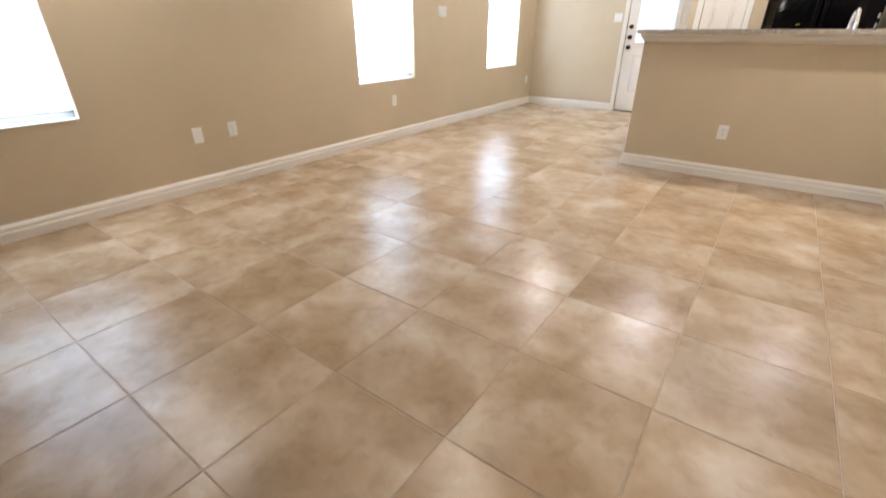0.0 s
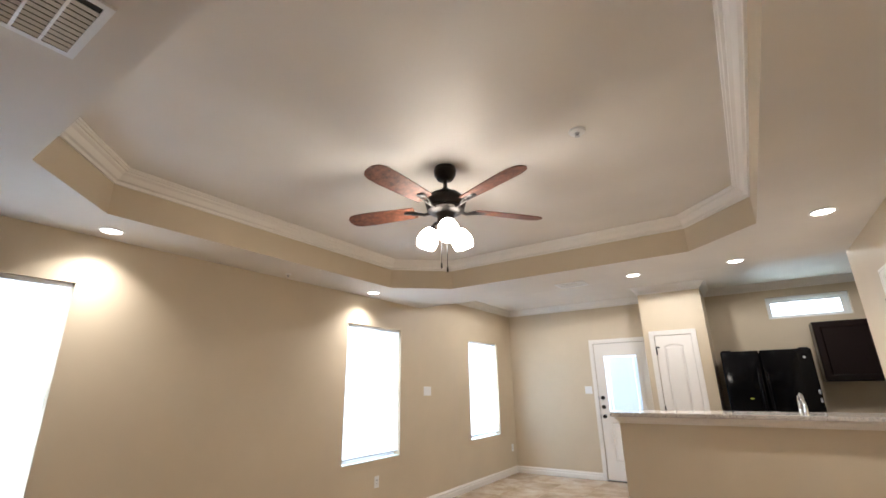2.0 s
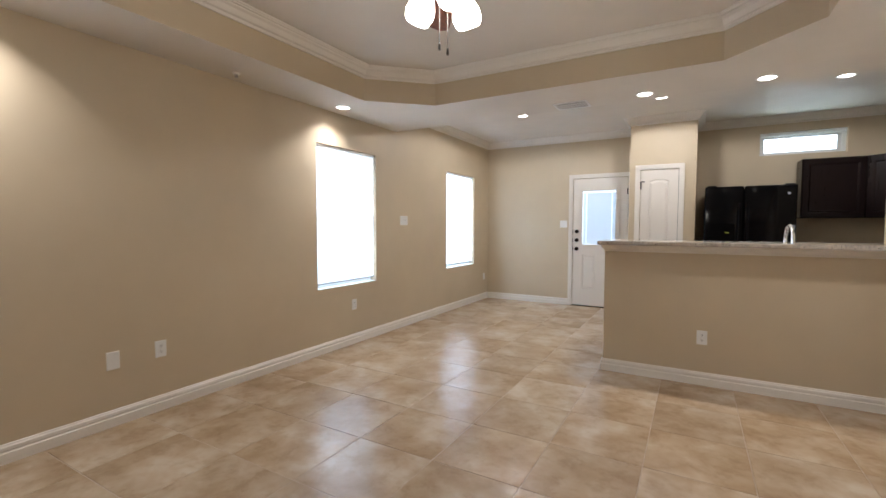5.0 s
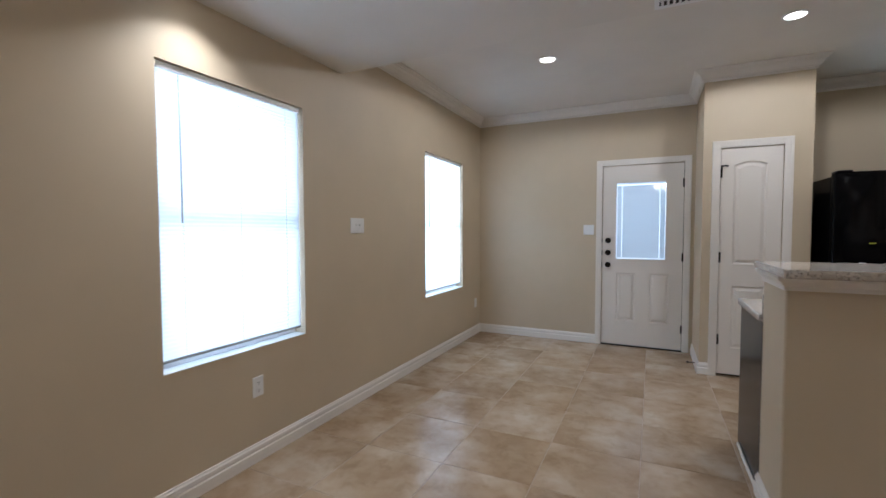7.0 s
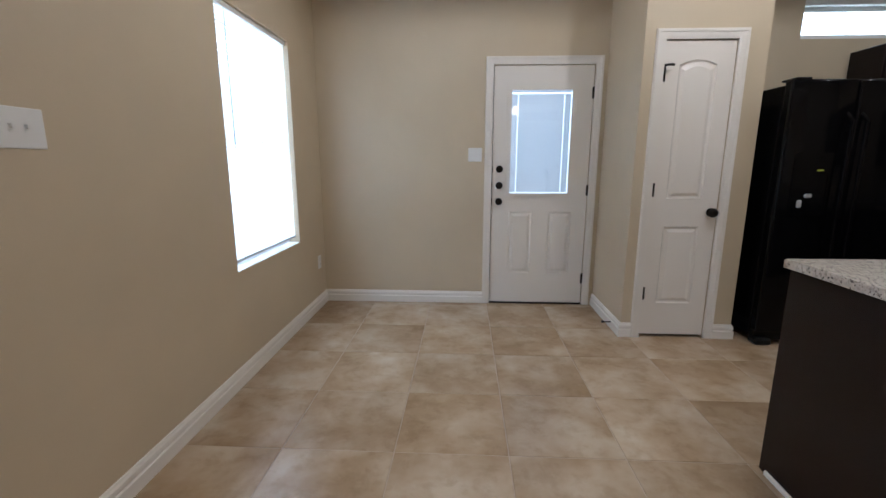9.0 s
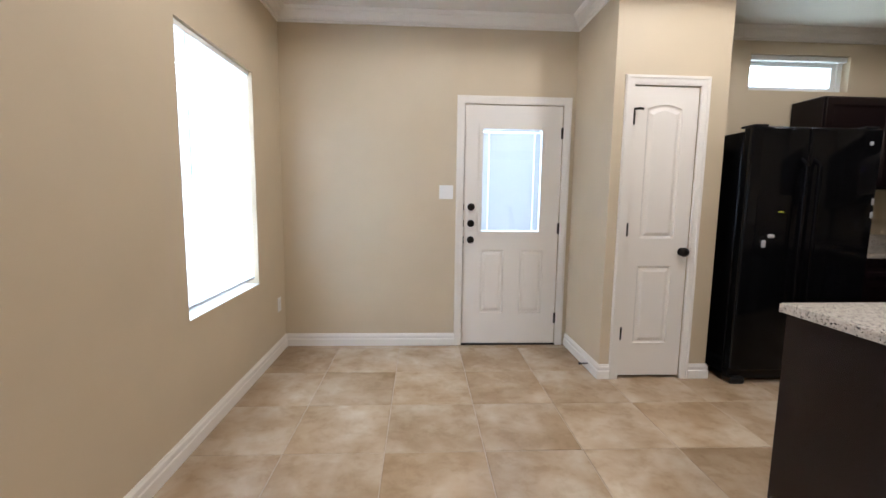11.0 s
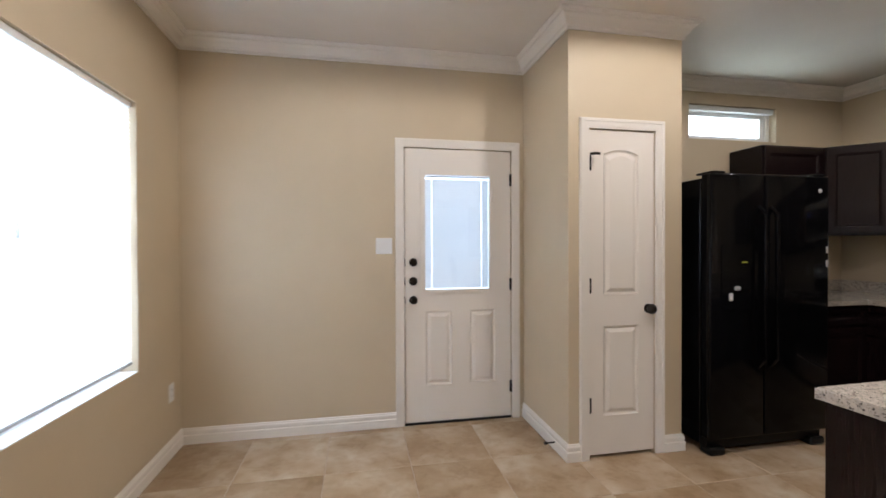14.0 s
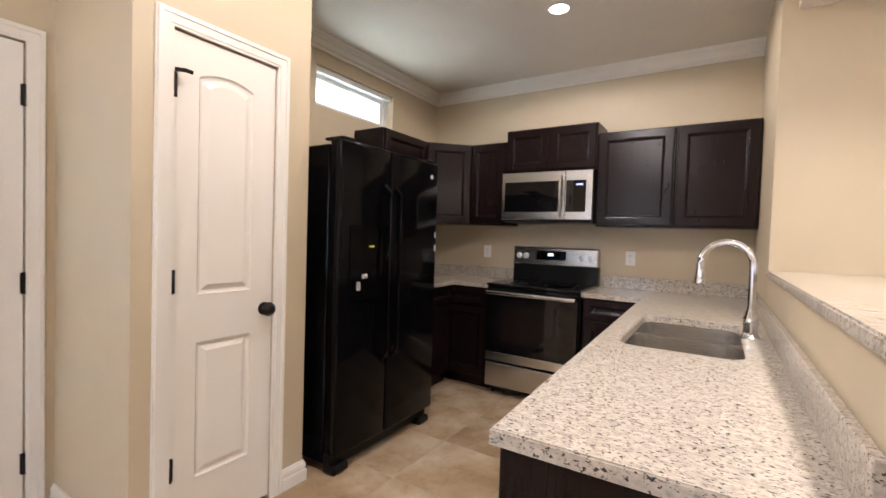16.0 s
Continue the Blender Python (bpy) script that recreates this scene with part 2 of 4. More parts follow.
def lathe(profile, at, axis="z", seg=24, bm=None):
    """A turned shape from (radius, along) about an axis through at."""
    b = bm or bmesh.new()
    turn = {"z": Matrix.Identity(3), "x": Matrix(((0, 0, 1), (0, 1, 0), (-1, 0, 0))), "y": Matrix(((1, 0, 0), (0, 0, 1), (0, -1, 0)))}[axis]
    rings = []
    for r, h in profile:
        rings.append([b.verts.new(Vector(at) + turn @ Vector((max(r, 1e-4) * math.cos(2 * math.pi * i / seg), max(r, 1e-4) * math.sin(2 * math.pi * i / seg), h))) for i in range(seg)])
    for r0, r1 in zip(rings, rings[1:]):
        for i in range(seg):
            b.faces.new((r0[i], r0[(i + 1) % seg], r1[(i + 1) % seg], r1[i]))
    b.faces.new(rings[0][::-1])
    b.faces.new(rings[-1])
    return b


def tube(points, radius, seg=10, bm=None):
    """A round bar along points; radius may be a list."""
    b = bm or bmesh.new()
    pts = [Vector(p) for p in points]
    rad = radius if isinstance(radius, (list, tuple)) else [radius] * len(pts)
    up = Vector((0.13, 0.21, 0.97))
    rings = []
    for i, p in enumerate(pts):
        d = (pts[min(i + 1, len(pts) - 1)] - pts[max(i - 1, 0)]).normalized()
        u = d.cross(up if abs(d.dot(up)) < 0.95 else Vector((1, 0, 0))).normalized()
        w = d.cross(u)
        rings.append([b.verts.new(p + rad[i] * (math.cos(2 * math.pi * k / seg) * u + math.sin(2 * math.pi * k / seg) * w)) for k in range(seg)])
    for r0, r1 in zip(rings, rings[1:]):
        for k in range(seg):
            b.faces.new((r0[k], r0[(k + 1) % seg], r1[(k + 1) % seg], r1[k]))
    b.faces.new(rings[0][::-1])
    b.faces.new(rings[-1])
    return b


# ---- the plan, in metres ----
LEFT, RIGHT, BACK, NEAR = 0.0, 4.455, 10.0, 0.4      # living and dining room
PX0, PX1, PY = 2.435, 3.225, 9.265                    # pantry box
KX, KY, STUB = 5.58, 10.06, 7.27                      # kitchen walls
HALF0, HALF1, HALFX, BARZ = 6.875, 7.27, 2.53, 1.168  # half wall under the bar
TRAY = ((1.02, 2.87), (3.34, 2.87), (3.82, 3.35), (3.82, 5.96), (3.36, 6.43), (1.03, 6.43), (0.54, 5.97), (0.54, 3.34))
T = 0.14


def along_y(x):
    return lambda a, b: (x, a, b)


def along_x(y):
    return lambda a, b: (a, y, b)


# ---- walls ----
w = along_y(LEFT)
solo("wall_left", plate([rect(NEAR - T, -0.02, BACK + T, TOP + 0.05, w)] + [rect(a, SILL, b, HEAD, w) for a, b in WINDOWS], (-T, 0, 0)),
     WALL, "tan painted wall with orange-peel texture and three windows", "wall", "structure")
w = along_x(BACK)
BD = (1.505, 2.335, 2.055)
solo("wall_back", plate([[w(LEFT, -0.02), w(BD[0], -0.02), w(BD[0], BD[2]), w(BD[1], BD[2]), w(BD[1], -0.02), w(PX0, -0.02), w(PX0, TOP + 0.05), w(LEFT, TOP + 0.05)]], (0, T, 0)),
     WALL, "tan painted end wall with the back door opening", "wall", "structure")
bm = box(PX0, PY + 0.1, -0.02, PX0 + 0.1, BACK + T, TOP + 0.05)
solo("wall_pantry_side", bm, WALL, "tan painted side wall of the pantry", "wall", "structure")
w = along_x(PY)
PD = (2.57, 3.03, 2.05)
solo("wall_pantry_front", plate([[w(PX0, -0.02), w(PD[0], -0.02), w(PD[0], PD[2]), w(PD[1], PD[2]), w(PD[1], -0.02), w(PX1, -0.02), w(PX1, TOP + 0.05), w(PX0, TOP + 0.05)]], (0, 0.1, 0)),
     WALL, "tan painted front wall of the pantry", "wall", "structure")
solo("wall_pantry_kitchen", box(PX1 - 0.1, PY + 0.1, -0.02, PX1, KY + T, TOP + 0.05), WALL, "tan painted pantry wall beside the refrigerator", "wall", "structure")
w = along_x(KY)
TR = (3.955, 2.24, 4.85, 2.54)
solo("wall_kitchen_back", plate([rect(PX1, -0.02, KX, TOP + 0.05, w), rect(*TR, w)], (0, T, 0)), WALL, "tan painted kitchen wall with a small high window", "wall", "structure")
solo("wall_range", box(KX, STUB - T, -0.02, KX + T, KY + T, TOP + 0.05), WALL, "tan painted kitchen wall behind the range", "wall", "structure")
solo("wall_stub", box(RIGHT + T, STUB - T, -0.02, KX, STUB, TOP + 0.05), WALL, "tan painted end wall of the kitchen", "wall", "structure")
w = along_y(RIGHT)
RD = (5.60, 6.38, 2.055)
solo("wall_right", plate([[w(NEAR - T, -0.02), w(RD[0], -0.02), w(RD[0], RD[2]), w(RD[1], RD[2]), w(RD[1], -0.02), w(STUB, -0.02), w(STUB, TOP + 0.05), w(NEAR - T, TOP + 0.05)]], (T, 0, 0)),
     WALL, "tan painted living room wall with a white door", "wall", "structure")
# unseen wall behind the camera, added to close the room
solo("wall_near", box(LEFT, NEAR - T, -0.02, RIGHT, NEAR, TOP + 0.05), WALL, "plain tan painted wall, unseen, added to close the living room", "wall", "structure")
solo("half_wall", box(HALFX, HALF0, -0.02, RIGHT, HALF1, BARZ - 0.034, 0.006), WALL, "tan painted half wall under the granite bar", "wall", "structure")

# ---- ceilings ----
solo("ceiling", box(LEFT - T, NEAR - T, TOP, KX + T, KY + T, TOP + 0.12), CEIL, "off-white textured ceiling", "ceiling", "structure")
bm = plate([rect(LEFT, NEAR, RIGHT, 7.205, lambda a, b: (a, b, SOFFIT)), [(x, y, SOFFIT) for x, y in TRAY]], (0, 0, TOP - SOFFIT + 0.003))
bm.normal_update()
for f in bm.faces:
    f.material_index = 0 if abs(f.normal.z) > 0.5 else 1
solo("ceiling_soffit", bm, (CEIL, WALL), "lowered off-white ceiling border round an octagonal tray", "ceiling", "structure")

# crown mouldings and skirting boards
CROWN = [(0.0, -0.100), (0.012, -0.100), (0.014, -0.086), (0.009, -0.083), (0.012, -0.078), (0.026, -0.072), (0.034, -0.060), (0.044, -0.042), (0.060, -0.030), (0.062, -0.022), (0.074, -0.020), (0.078, -0.012), (0.086, -0.010), (0.088, 0.0), (0.0, 0.0)]
crown = [(o, TOP + z) for o, z in CROWN]
solo("crown_moulding_dining", sweep(crown, [(LEFT, STUB), (LEFT, BACK), (PX0, BACK), (PX0, PY), (PX1, PY), (PX1, KY), (KX, KY), (KX, STUB)]), TRIM,
     "white crown moulding round the dining area and kitchen", "moulding", "structure")
solo("crown_moulding_tray", sweep(crown, TRAY[::-1], closed=True), TRIM, "white crown moulding round the tray ceiling", "moulding", "structure")
BASE = [(0.0, 0.0), (0.018, 0.0), (0.018, 0.056), (0.015, 0.060), (0.0105, 0.062), (0.0105, 0.067), (0.014, 0.071), (0.0135, 0.088), (0.008, 0.096), (0.006, 0.104), (0.0, 0.106)]
# (each run keeps its wall on the left hand)
for nm, path in (("baseboard_left", [(LEFT, NEAR), (LEFT, BACK), (1.441, BACK)]),
                 ("baseboard_pantry", [(PX0, BACK - 0.001), (PX0, PY), (2.506, PY)]),
                 ("baseboard_pantry_end", [(3.094, PY), (PX1, PY), (PX1, PY + 0.3)]),
                 ("baseboard_bar", [(HALFX, STUB), (HALFX, HALF0), (RIGHT, HALF0), (RIGHT, 6.447)]),
                 ("baseboard_right", [(RIGHT, 5.533), (RIGHT, NEAR)])):
    solo(nm, sweep(BASE, path), TRIM, "white stepped baseboard along the tile floor", "baseboard", "structure")

solo("shoe_moulding", box(HALFX - 0.012, STUB + 0.001, 0, HALFX - 0.0005, 7.80, 0.024, 0.004), TRIM, "low white shoe moulding along the peninsula end", "moulding", "structure")

# ---- windows ----


def window(y0, y1, number):
    """A single-hung window in the left wall behind a closed mini blind."""
    yc = (y0 + y1) / 2
    win = tagged(new("window_%d" % number), "white single-hung window, glowing with daylight", "window", "", "structure")
    win.location = (LEFT, yc, SILL)
    ORIGIN[win.name] = Vector((LEFT, yc, SILL))
    w = along_y(-0.085)
    part("window_frame", plate([rect(y0, SILL, y1, HEAD, w), rect(y0 + 0.035, SILL + 0.035, y1 - 0.035, HEAD - 0.035, w)], (-0.05, 0, 0)), VINYL, win)
    part("meeting_rail", box(-0.125, y0 + 0.035, 1.365, -0.08, y1 - 0.035, 1.41, 0.004), VINYL, win)
    for z0, z1 in ((SILL + 0.035, 1.365), (1.41, HEAD - 0.035)):
        g = part("pane", box(-0.112, y0 + 0.035, z0, -0.108, y1 - 0.035, z1), GLASS, win)
        g.visible_shadow = False
    part("window_sill", box(-0.135, y0 + 0.001, SILL, 0.004, y1 - 0.001, SILL + 0.006, 0.002), VINYL, win)
    # blind
    bl = thing("mini_blind", (-0.03, yc, SILL), "white mini blind, lowered and closed, in a window recess", "blind", "window blinds")
    part("headrail", box(-0.052, y0 + 0.008, HEAD - 0.032, -0.018, y1 - 0.008, HEAD - 0.002, 0.003), PLASTIC, bl)
    part("bottom_rail", box(-0.046, y0 + 0.01, SILL + 0.045, -0.022, y1 - 0.01, SILL + 0.060, 0.004), GREYRAIL, bl)
    b = bmesh.new()
    z = SILL + 0.06
    while z < HEAD - 0.035:
        top = min(z + 0.0245, HEAD - 0.033)
        q = [b.verts.new(p) for p in ((-0.028, y0 + 0.01, z), (-0.028, y1 - 0.01, z), (-0.0325, y1 - 0.01, (z + top) / 2), (-0.0325, y0 + 0.01, (z + top) / 2),
                                      (-0.040, y1 - 0.01, top), (-0.040, y0 + 0.01, top))]
        b.faces.new((q[0], q[1], q[2], q[3]))
        b.faces.new((q[3], q[2], q[4], q[5]))
        z += 0.021
    part("slats", b, BLIND, bl, "closed white translucent slats")
    b = bmesh.new()
    for f in (0.14, 0.5, 0.86):
        y = y0 + f * (y1 - y0)
        tube([(-0.0205, y, SILL + 0.05), (-0.0205, y, HEAD - 0.03)], 0.0008, 5, b)
    part("ladder_cords", b, PLASTIC, bl)
    part("tilt_wand", tube([(-0.012, y0 + 0.115, HEAD - 0.04), (-0.012, y0 + 0.118, 1.36)], 0.0035, 8), WANDGREY, bl, "grey translucent tilt wand")


GREYRAIL = material("grey_blind_rail", (0.42, 0.43, 0.43), 0.45)[0]
WANDGREY = material("tilt_wand_plastic", (0.55, 0.6, 0.65), 0.3)[0]
for i, (y0, y1) in enumerate(WINDOWS):
    window(y0, y1, i + 1)

tw = tagged(new("window_4"), "small high white kitchen window, bright with daylight", "window", "", "structure")
x0, z0, x1, z1 = TR
w = along_x(KY + 0.07)
part("window_frame", plate([rect(x0, z0, x1, z1, w), rect(x0 + 0.04, z0 + 0.035, x1 - 0.04, z1 - 0.04, w)], (0, 0.05, 0)), VINYL, tw)
part("sash", plate([rect(x0 + 0.04, z0 + 0.035, x1 - 0.04, z1 - 0.04, along_x(KY + 0.085)), rect(x0 + 0.055, z0 + 0.05, x1 - 0.085, z1 - 0.075, along_x(KY + 0.085))], (0, 0.03, 0)), VINYL, tw)
part("pane", box(x0 + 0.055, KY + 0.098, z0 + 0.05, x1 - 0.085, KY + 0.102, z1 - 0.075), GLASS, tw).visible_shadow = False

part("blind_stack", box(x0 + 0.004, KY + 0.02, z1 - 0.045, x1 - 0.004, KY + 0.055, z1 - 0.002, 0.004), VINYL, tw, "raised white blind stacked at the head")

# ---- doors ----


def casing(to, a0, a1, top, out, wide=0.064):
    """A door surround in a wall's plane: to(along, height, proud)."""
    b = bmesh.new()
    for inner, outer, proud in ((0.0, wide, 0.012), (0.010, wide - 0.004, 0.016), (wide - 0.022, wide - 0.006, 0.021)):
        lo = [to(a0 - inner, 0, 0), to(a0 - inner, top + inner, 0), to(a1 + inner, top + inner, 0), to(a1 + inner, 0, 0),
              to(a1 + outer, 0, 0), to(a1 + outer, top + outer, 0), to(a0 - outer, top + outer, 0), to(a0 - outer, 0, 0)]
        shift = Vector(to(a0, 0, proud)) - Vector(to(a0, 0, 0))
        joined(b, plate([lo], shift))
    return b


def knob(at, axis, sign, r=0.033, reach=0.064):
    prof = [(0.030, 0), (0.030, 0.006), (0.012, 0.010), (0.011, 0.022), (r * 0.8, 0.026), (r, 0.036), (r * 0.92, 0.048), (r * 0.5, reach), (0, reach + 0.001)]
    return lathe([(a, sign * b) for a, b in prof], at, axis, 20)


def raised(to, a0, b0, a1, b1, arch=0.0):
    """A sunk border round a raised field: rings of (inset, depth)."""
    b = bmesh.new()
    rings = []
    n = 8
    for inset, d in ((0.0, 0.002), (0.006, -0.007), (0.016, -0.009), (0.040, 0.002)):
        top = []
        for i in range(n + 1):
            u = i / n
            rise = arch * (1 - (2 * u - 1) ** 2)
            top.append((a1 - inset + (a0 - a1 + 2 * inset) * u, b1 - inset + rise - arch))
        rings.append([b.verts.new(to(a, c, d)) for a, c in [(a0 + inset, b0 + inset), (a1 - inset, b0 + inset)] + top])
    k = len(rings[0])
    for r0, r1 in zip(rings, rings[1:]):
        for i in range(k):
            b.faces.new((r0[i], r0[(i + 1) % k], r1[(i + 1) % k], r1[i]))
    b.faces.new(rings[-1])
    return b


def outline(a0, b0, a1, b1, arch, to, d):
    n = 8
    pts = [to(a0, b0, d), to(a1, b0, d)]
    for i in range(n + 1):
        u = i / n
        pts.append(to(a1 + (a0 - a1) * u, b1 - arch + arch * (1 - (2 * u - 1) ** 2), d))
    return pts


def hinge_set(door, to, a, heights):
    for h in heights:
        p0, p1 = Vector(to(a - 0.012, h - 0.045, 0.001)), Vector(to(a + 0.012, h + 0.045, 0.005))
        lo, hi = [min(u, v) for u, v in zip(p0, p1)], [max(u, v) for u, v in zip(p0, p1)]
        b = box(*lo, *hi)
        c = Vector(to(a, h, 0.008))
        tube([c + Vector((0, 0, -0.047)), c + Vector((0, 0, 0.047))], 0.006, 8, b)
        part("hinge", b, BRONZE, door, "dark bronze hinge")


# back door: half glass with enclosed blind above two raised panels
def on_back(a, h, out):
    return (a, BACK - out, h)


DY = 0.004
door = tagged(new("door_1"), "white half-glass back door, closed, with a blind inside the glass", "door", "", "structure")
ORIGIN[door.name] = Vector((0, 0, 0))
part("casing", casing(on_back, BD[0], BD[1], BD[2], 1), TRIM, door, "white stepped door casing")
f = lambda a, b, d=0.0: (a, BACK + DY - d, b)
P1, P2 = (1.664, 0.285, 1.862, 0.838), (2.006, 0.285, 2.203, 0.838)
GL = (1.625, 0.972, 2.222, 1.912)
part("slab", plate([rect(BD[0] + 0.006, 0.012, BD[1] - 0.006, BD[2] - 0.007, f), rect(*P1, f), rect(*P2, f), rect(GL[0] + 0.02, GL[1] + 0.02, GL[2] - 0.02, GL[3] - 0.02, f)], (0, 0.044, 0)), DOORPAINT, door)
for p in (P1, P2):
    part("panel", raised(f, *p), DOORPAINT, door, "raised lower door panel")
b = plate([rect(*GL, f), rect(GL[0] + 0.036, GL[1] + 0.030, GL[2] - 0.064, GL[3] - 0.060, f)], (0, -0.016, 0))
bmesh.ops.bevel(b, geom=[e for e in b.edges if e.calc_face_angle(0) > 1], offset=0.004, segments=2, affect="EDGES")
part("glass_frame", b, DOORPAINT, door, "raised white frame round the glass")
gx0, gz0, gx1, gz1 = GL[0] + 0.036, GL[1] + 0.030, GL[2] - 0.064, GL[3] - 0.060
part("pane", box(gx0 - 0.01, BACK + 0.001, gz0 - 0.01, gx1 + 0.01, BACK + 0.004, gz1 + 0.01), GLASS, door).visible_shadow = False
b = bmesh.new()
z = gz0 + 0.006
cuts = (gx0 + 0.003, gx0 + 0.052, gx0 + 0.058, gx1 - 0.060, gx1 - 0.054, gx1 - 0.003)
while z < gz1 - 0.030:
    for c0, c1 in (cuts[0:2], cuts[2:4], cuts[4:6]):
        q = [b.verts.new(p) for p in ((c0, BACK + 0.020, z), (c1, BACK + 0.020, z), (c1, BACK + 0.026, z + 0.0135), (c0, BACK + 0.026, z + 0.0135))]
        b.faces.new(q)
    z += 0.0115
part("enclosed_blind", b, BLIND, door, "white blind slats sealed inside the door glass")
part("blind_headrail", box(gx0, BACK + 0.012, gz1 - 0.011, gx1, BACK + 0.028, gz1 - 0.001), VINYL, door)
part("blind_slider", box(GL[2] - 0.045, BACK - 0.020, 1.66, GL[2] - 0.030, BACK - 0.007, 1.76, 0.003), DOORPAINT, door)
# black strip behind the slab's edge paints the shade line of the door gap
w = along_x(BACK + 0.0485)
part("gap_shade_strip", plate([rect(BD[0] + 0.001, 0.012, BD[1] - 0.001, BD[2] - 0.001, w), rect(BD[0] + 0.025, 0.03, BD[1] - 0.025, BD[2] - 0.025, w)], (0, 0.03, 0)), GAPSHADE, door, "near-black strip behind the door slab's edge, coloured as the shade in the gap")
for h in (1.206, 1.066, 0.926):
    part("lock_knob", lathe([(0.031, 0), (0.031, -0.008), (0.026, -0.014), (0.014, -0.016), (0.016, -0.028), (0.024, -0.034), (0.026, -0.045), (0.018, -0.054), (0, -0.055)], (1.572, BACK + DY, h), "y", 20), BRONZE, door, "round dark bronze lock", True)
    part("latch_plate", box(1.503, BACK - 0.003, h - 0.028, 1.512, BACK + 0.01, h + 0.028), BRONZE, door)
hinge_set(door, on_back, 2.330, (1.83, 1.03, 0.243))
part("threshold", box(BD[0], BACK - 0.012, 0, BD[1], BACK + 0.12, 0.014, 0.003), BLACKPLASTIC, door, "dark threshold and sweep")


# pantry door and the living room door: two panels, arched top
def panel_door(name, label, to, a0, a1, top, knob_at, hinge_at, hinges, axis, sign, flip):
    door = tagged(new(name), label, "door", "", "structure")
    ORIGIN[door.name] = Vector((0, 0, 0))
    part("casing", casing(to, a0, a1, top, 1), TRIM, door, "white stepped door casing")
    g = lambda a, h, d=0.0: to(a, h, d - 0.004)
    wd = a1 - a0
    m0, m1 = a0 + 0.105 * min(1, wd / 0.46), a1 - 0.115 * min(1, wd / 0.46)
    up, low, ar = (m0, 1.018, m1, 1.925), (m0, 0.262, m1, 0.822), 0.030
    depth = Vector(to(a0, 0, -0.036)) - Vector(to(a0, 0, 0))
    part("slab", plate([rect(a0 + 0.005, 0.022, a1 - 0.005, top - 0.006, g), outline(*up, ar, g, 0), rect(*low, g)], depth), DOORPAINT, door)
    part("panel", raised(g, *up, ar), DOORPAINT, door, "tall raised panel with an arched top")
    part("panel", raised(g, *low), DOORPAINT, door, "short raised panel")
    k = part("knob", knob(to(knob_at, 0.925, -0.004), axis, sign), BRONZE, door, "round dark bronze knob", True)
    c0, c1 = to(knob_at + flip * 0.052, 0.90, -0.002), to(knob_at + flip * 0.06, 0.955, 0.012)
    part("strike_plate", box(*[min(u, v) for u, v in zip(c0, c1)], *[max(u, v) for u, v in zip(c0, c1)], 0.002), BRONZE, door)
    hinge_set(door, to, hinge_at, hinges)
    s = flip
    b = tube([to(hinge_at, hinges[0] + 0.055, 0.012), to(hinge_at + s * 0.03, hinges[0] + 0.055, 0.035), to(hinge_at + s * 0.05, hinges[0] + 0.05, 0.045)], 0.008, 8)
    part("hinge_stop", b, BRONZE, door, "dark hinge-pin door stop")
    # black sheet behind the slab, its colour stands for shade in the gaps
    back = Vector(to(a0, 0, -0.06)) - Vector(to(a0, 0, 0))
    inner = rect(a0, 0.0, a1, top, lambda a, h: to(a, h, -0.05))
    part("shade_backing", plate([inner], back * 0.2), GAPSHADE, door)
    return door


on_pantry = lambda a, h, out: (a, PY - out, h)
panel_door("door_2", "narrow cream-white two-panel pantry door, closed", on_pantry, PD[0], PD[1], PD[2], 2.985, PD[0] + 0.004, (1.835, 1.078, 0.335), "y", -1, 1)
on_right = lambda a, h, out: (RIGHT - out, a, h)
panel_door("door_3", "white two-panel interior door, closed, in the living room wall", on_right, RD[0], RD[1], RD[2], 5.67, RD[1] - 0.004, (1.85, 1.078, 0.335), "x", -1, -1)

# ---- ceiling fan ----
FX, FY = 2.22, 4.53


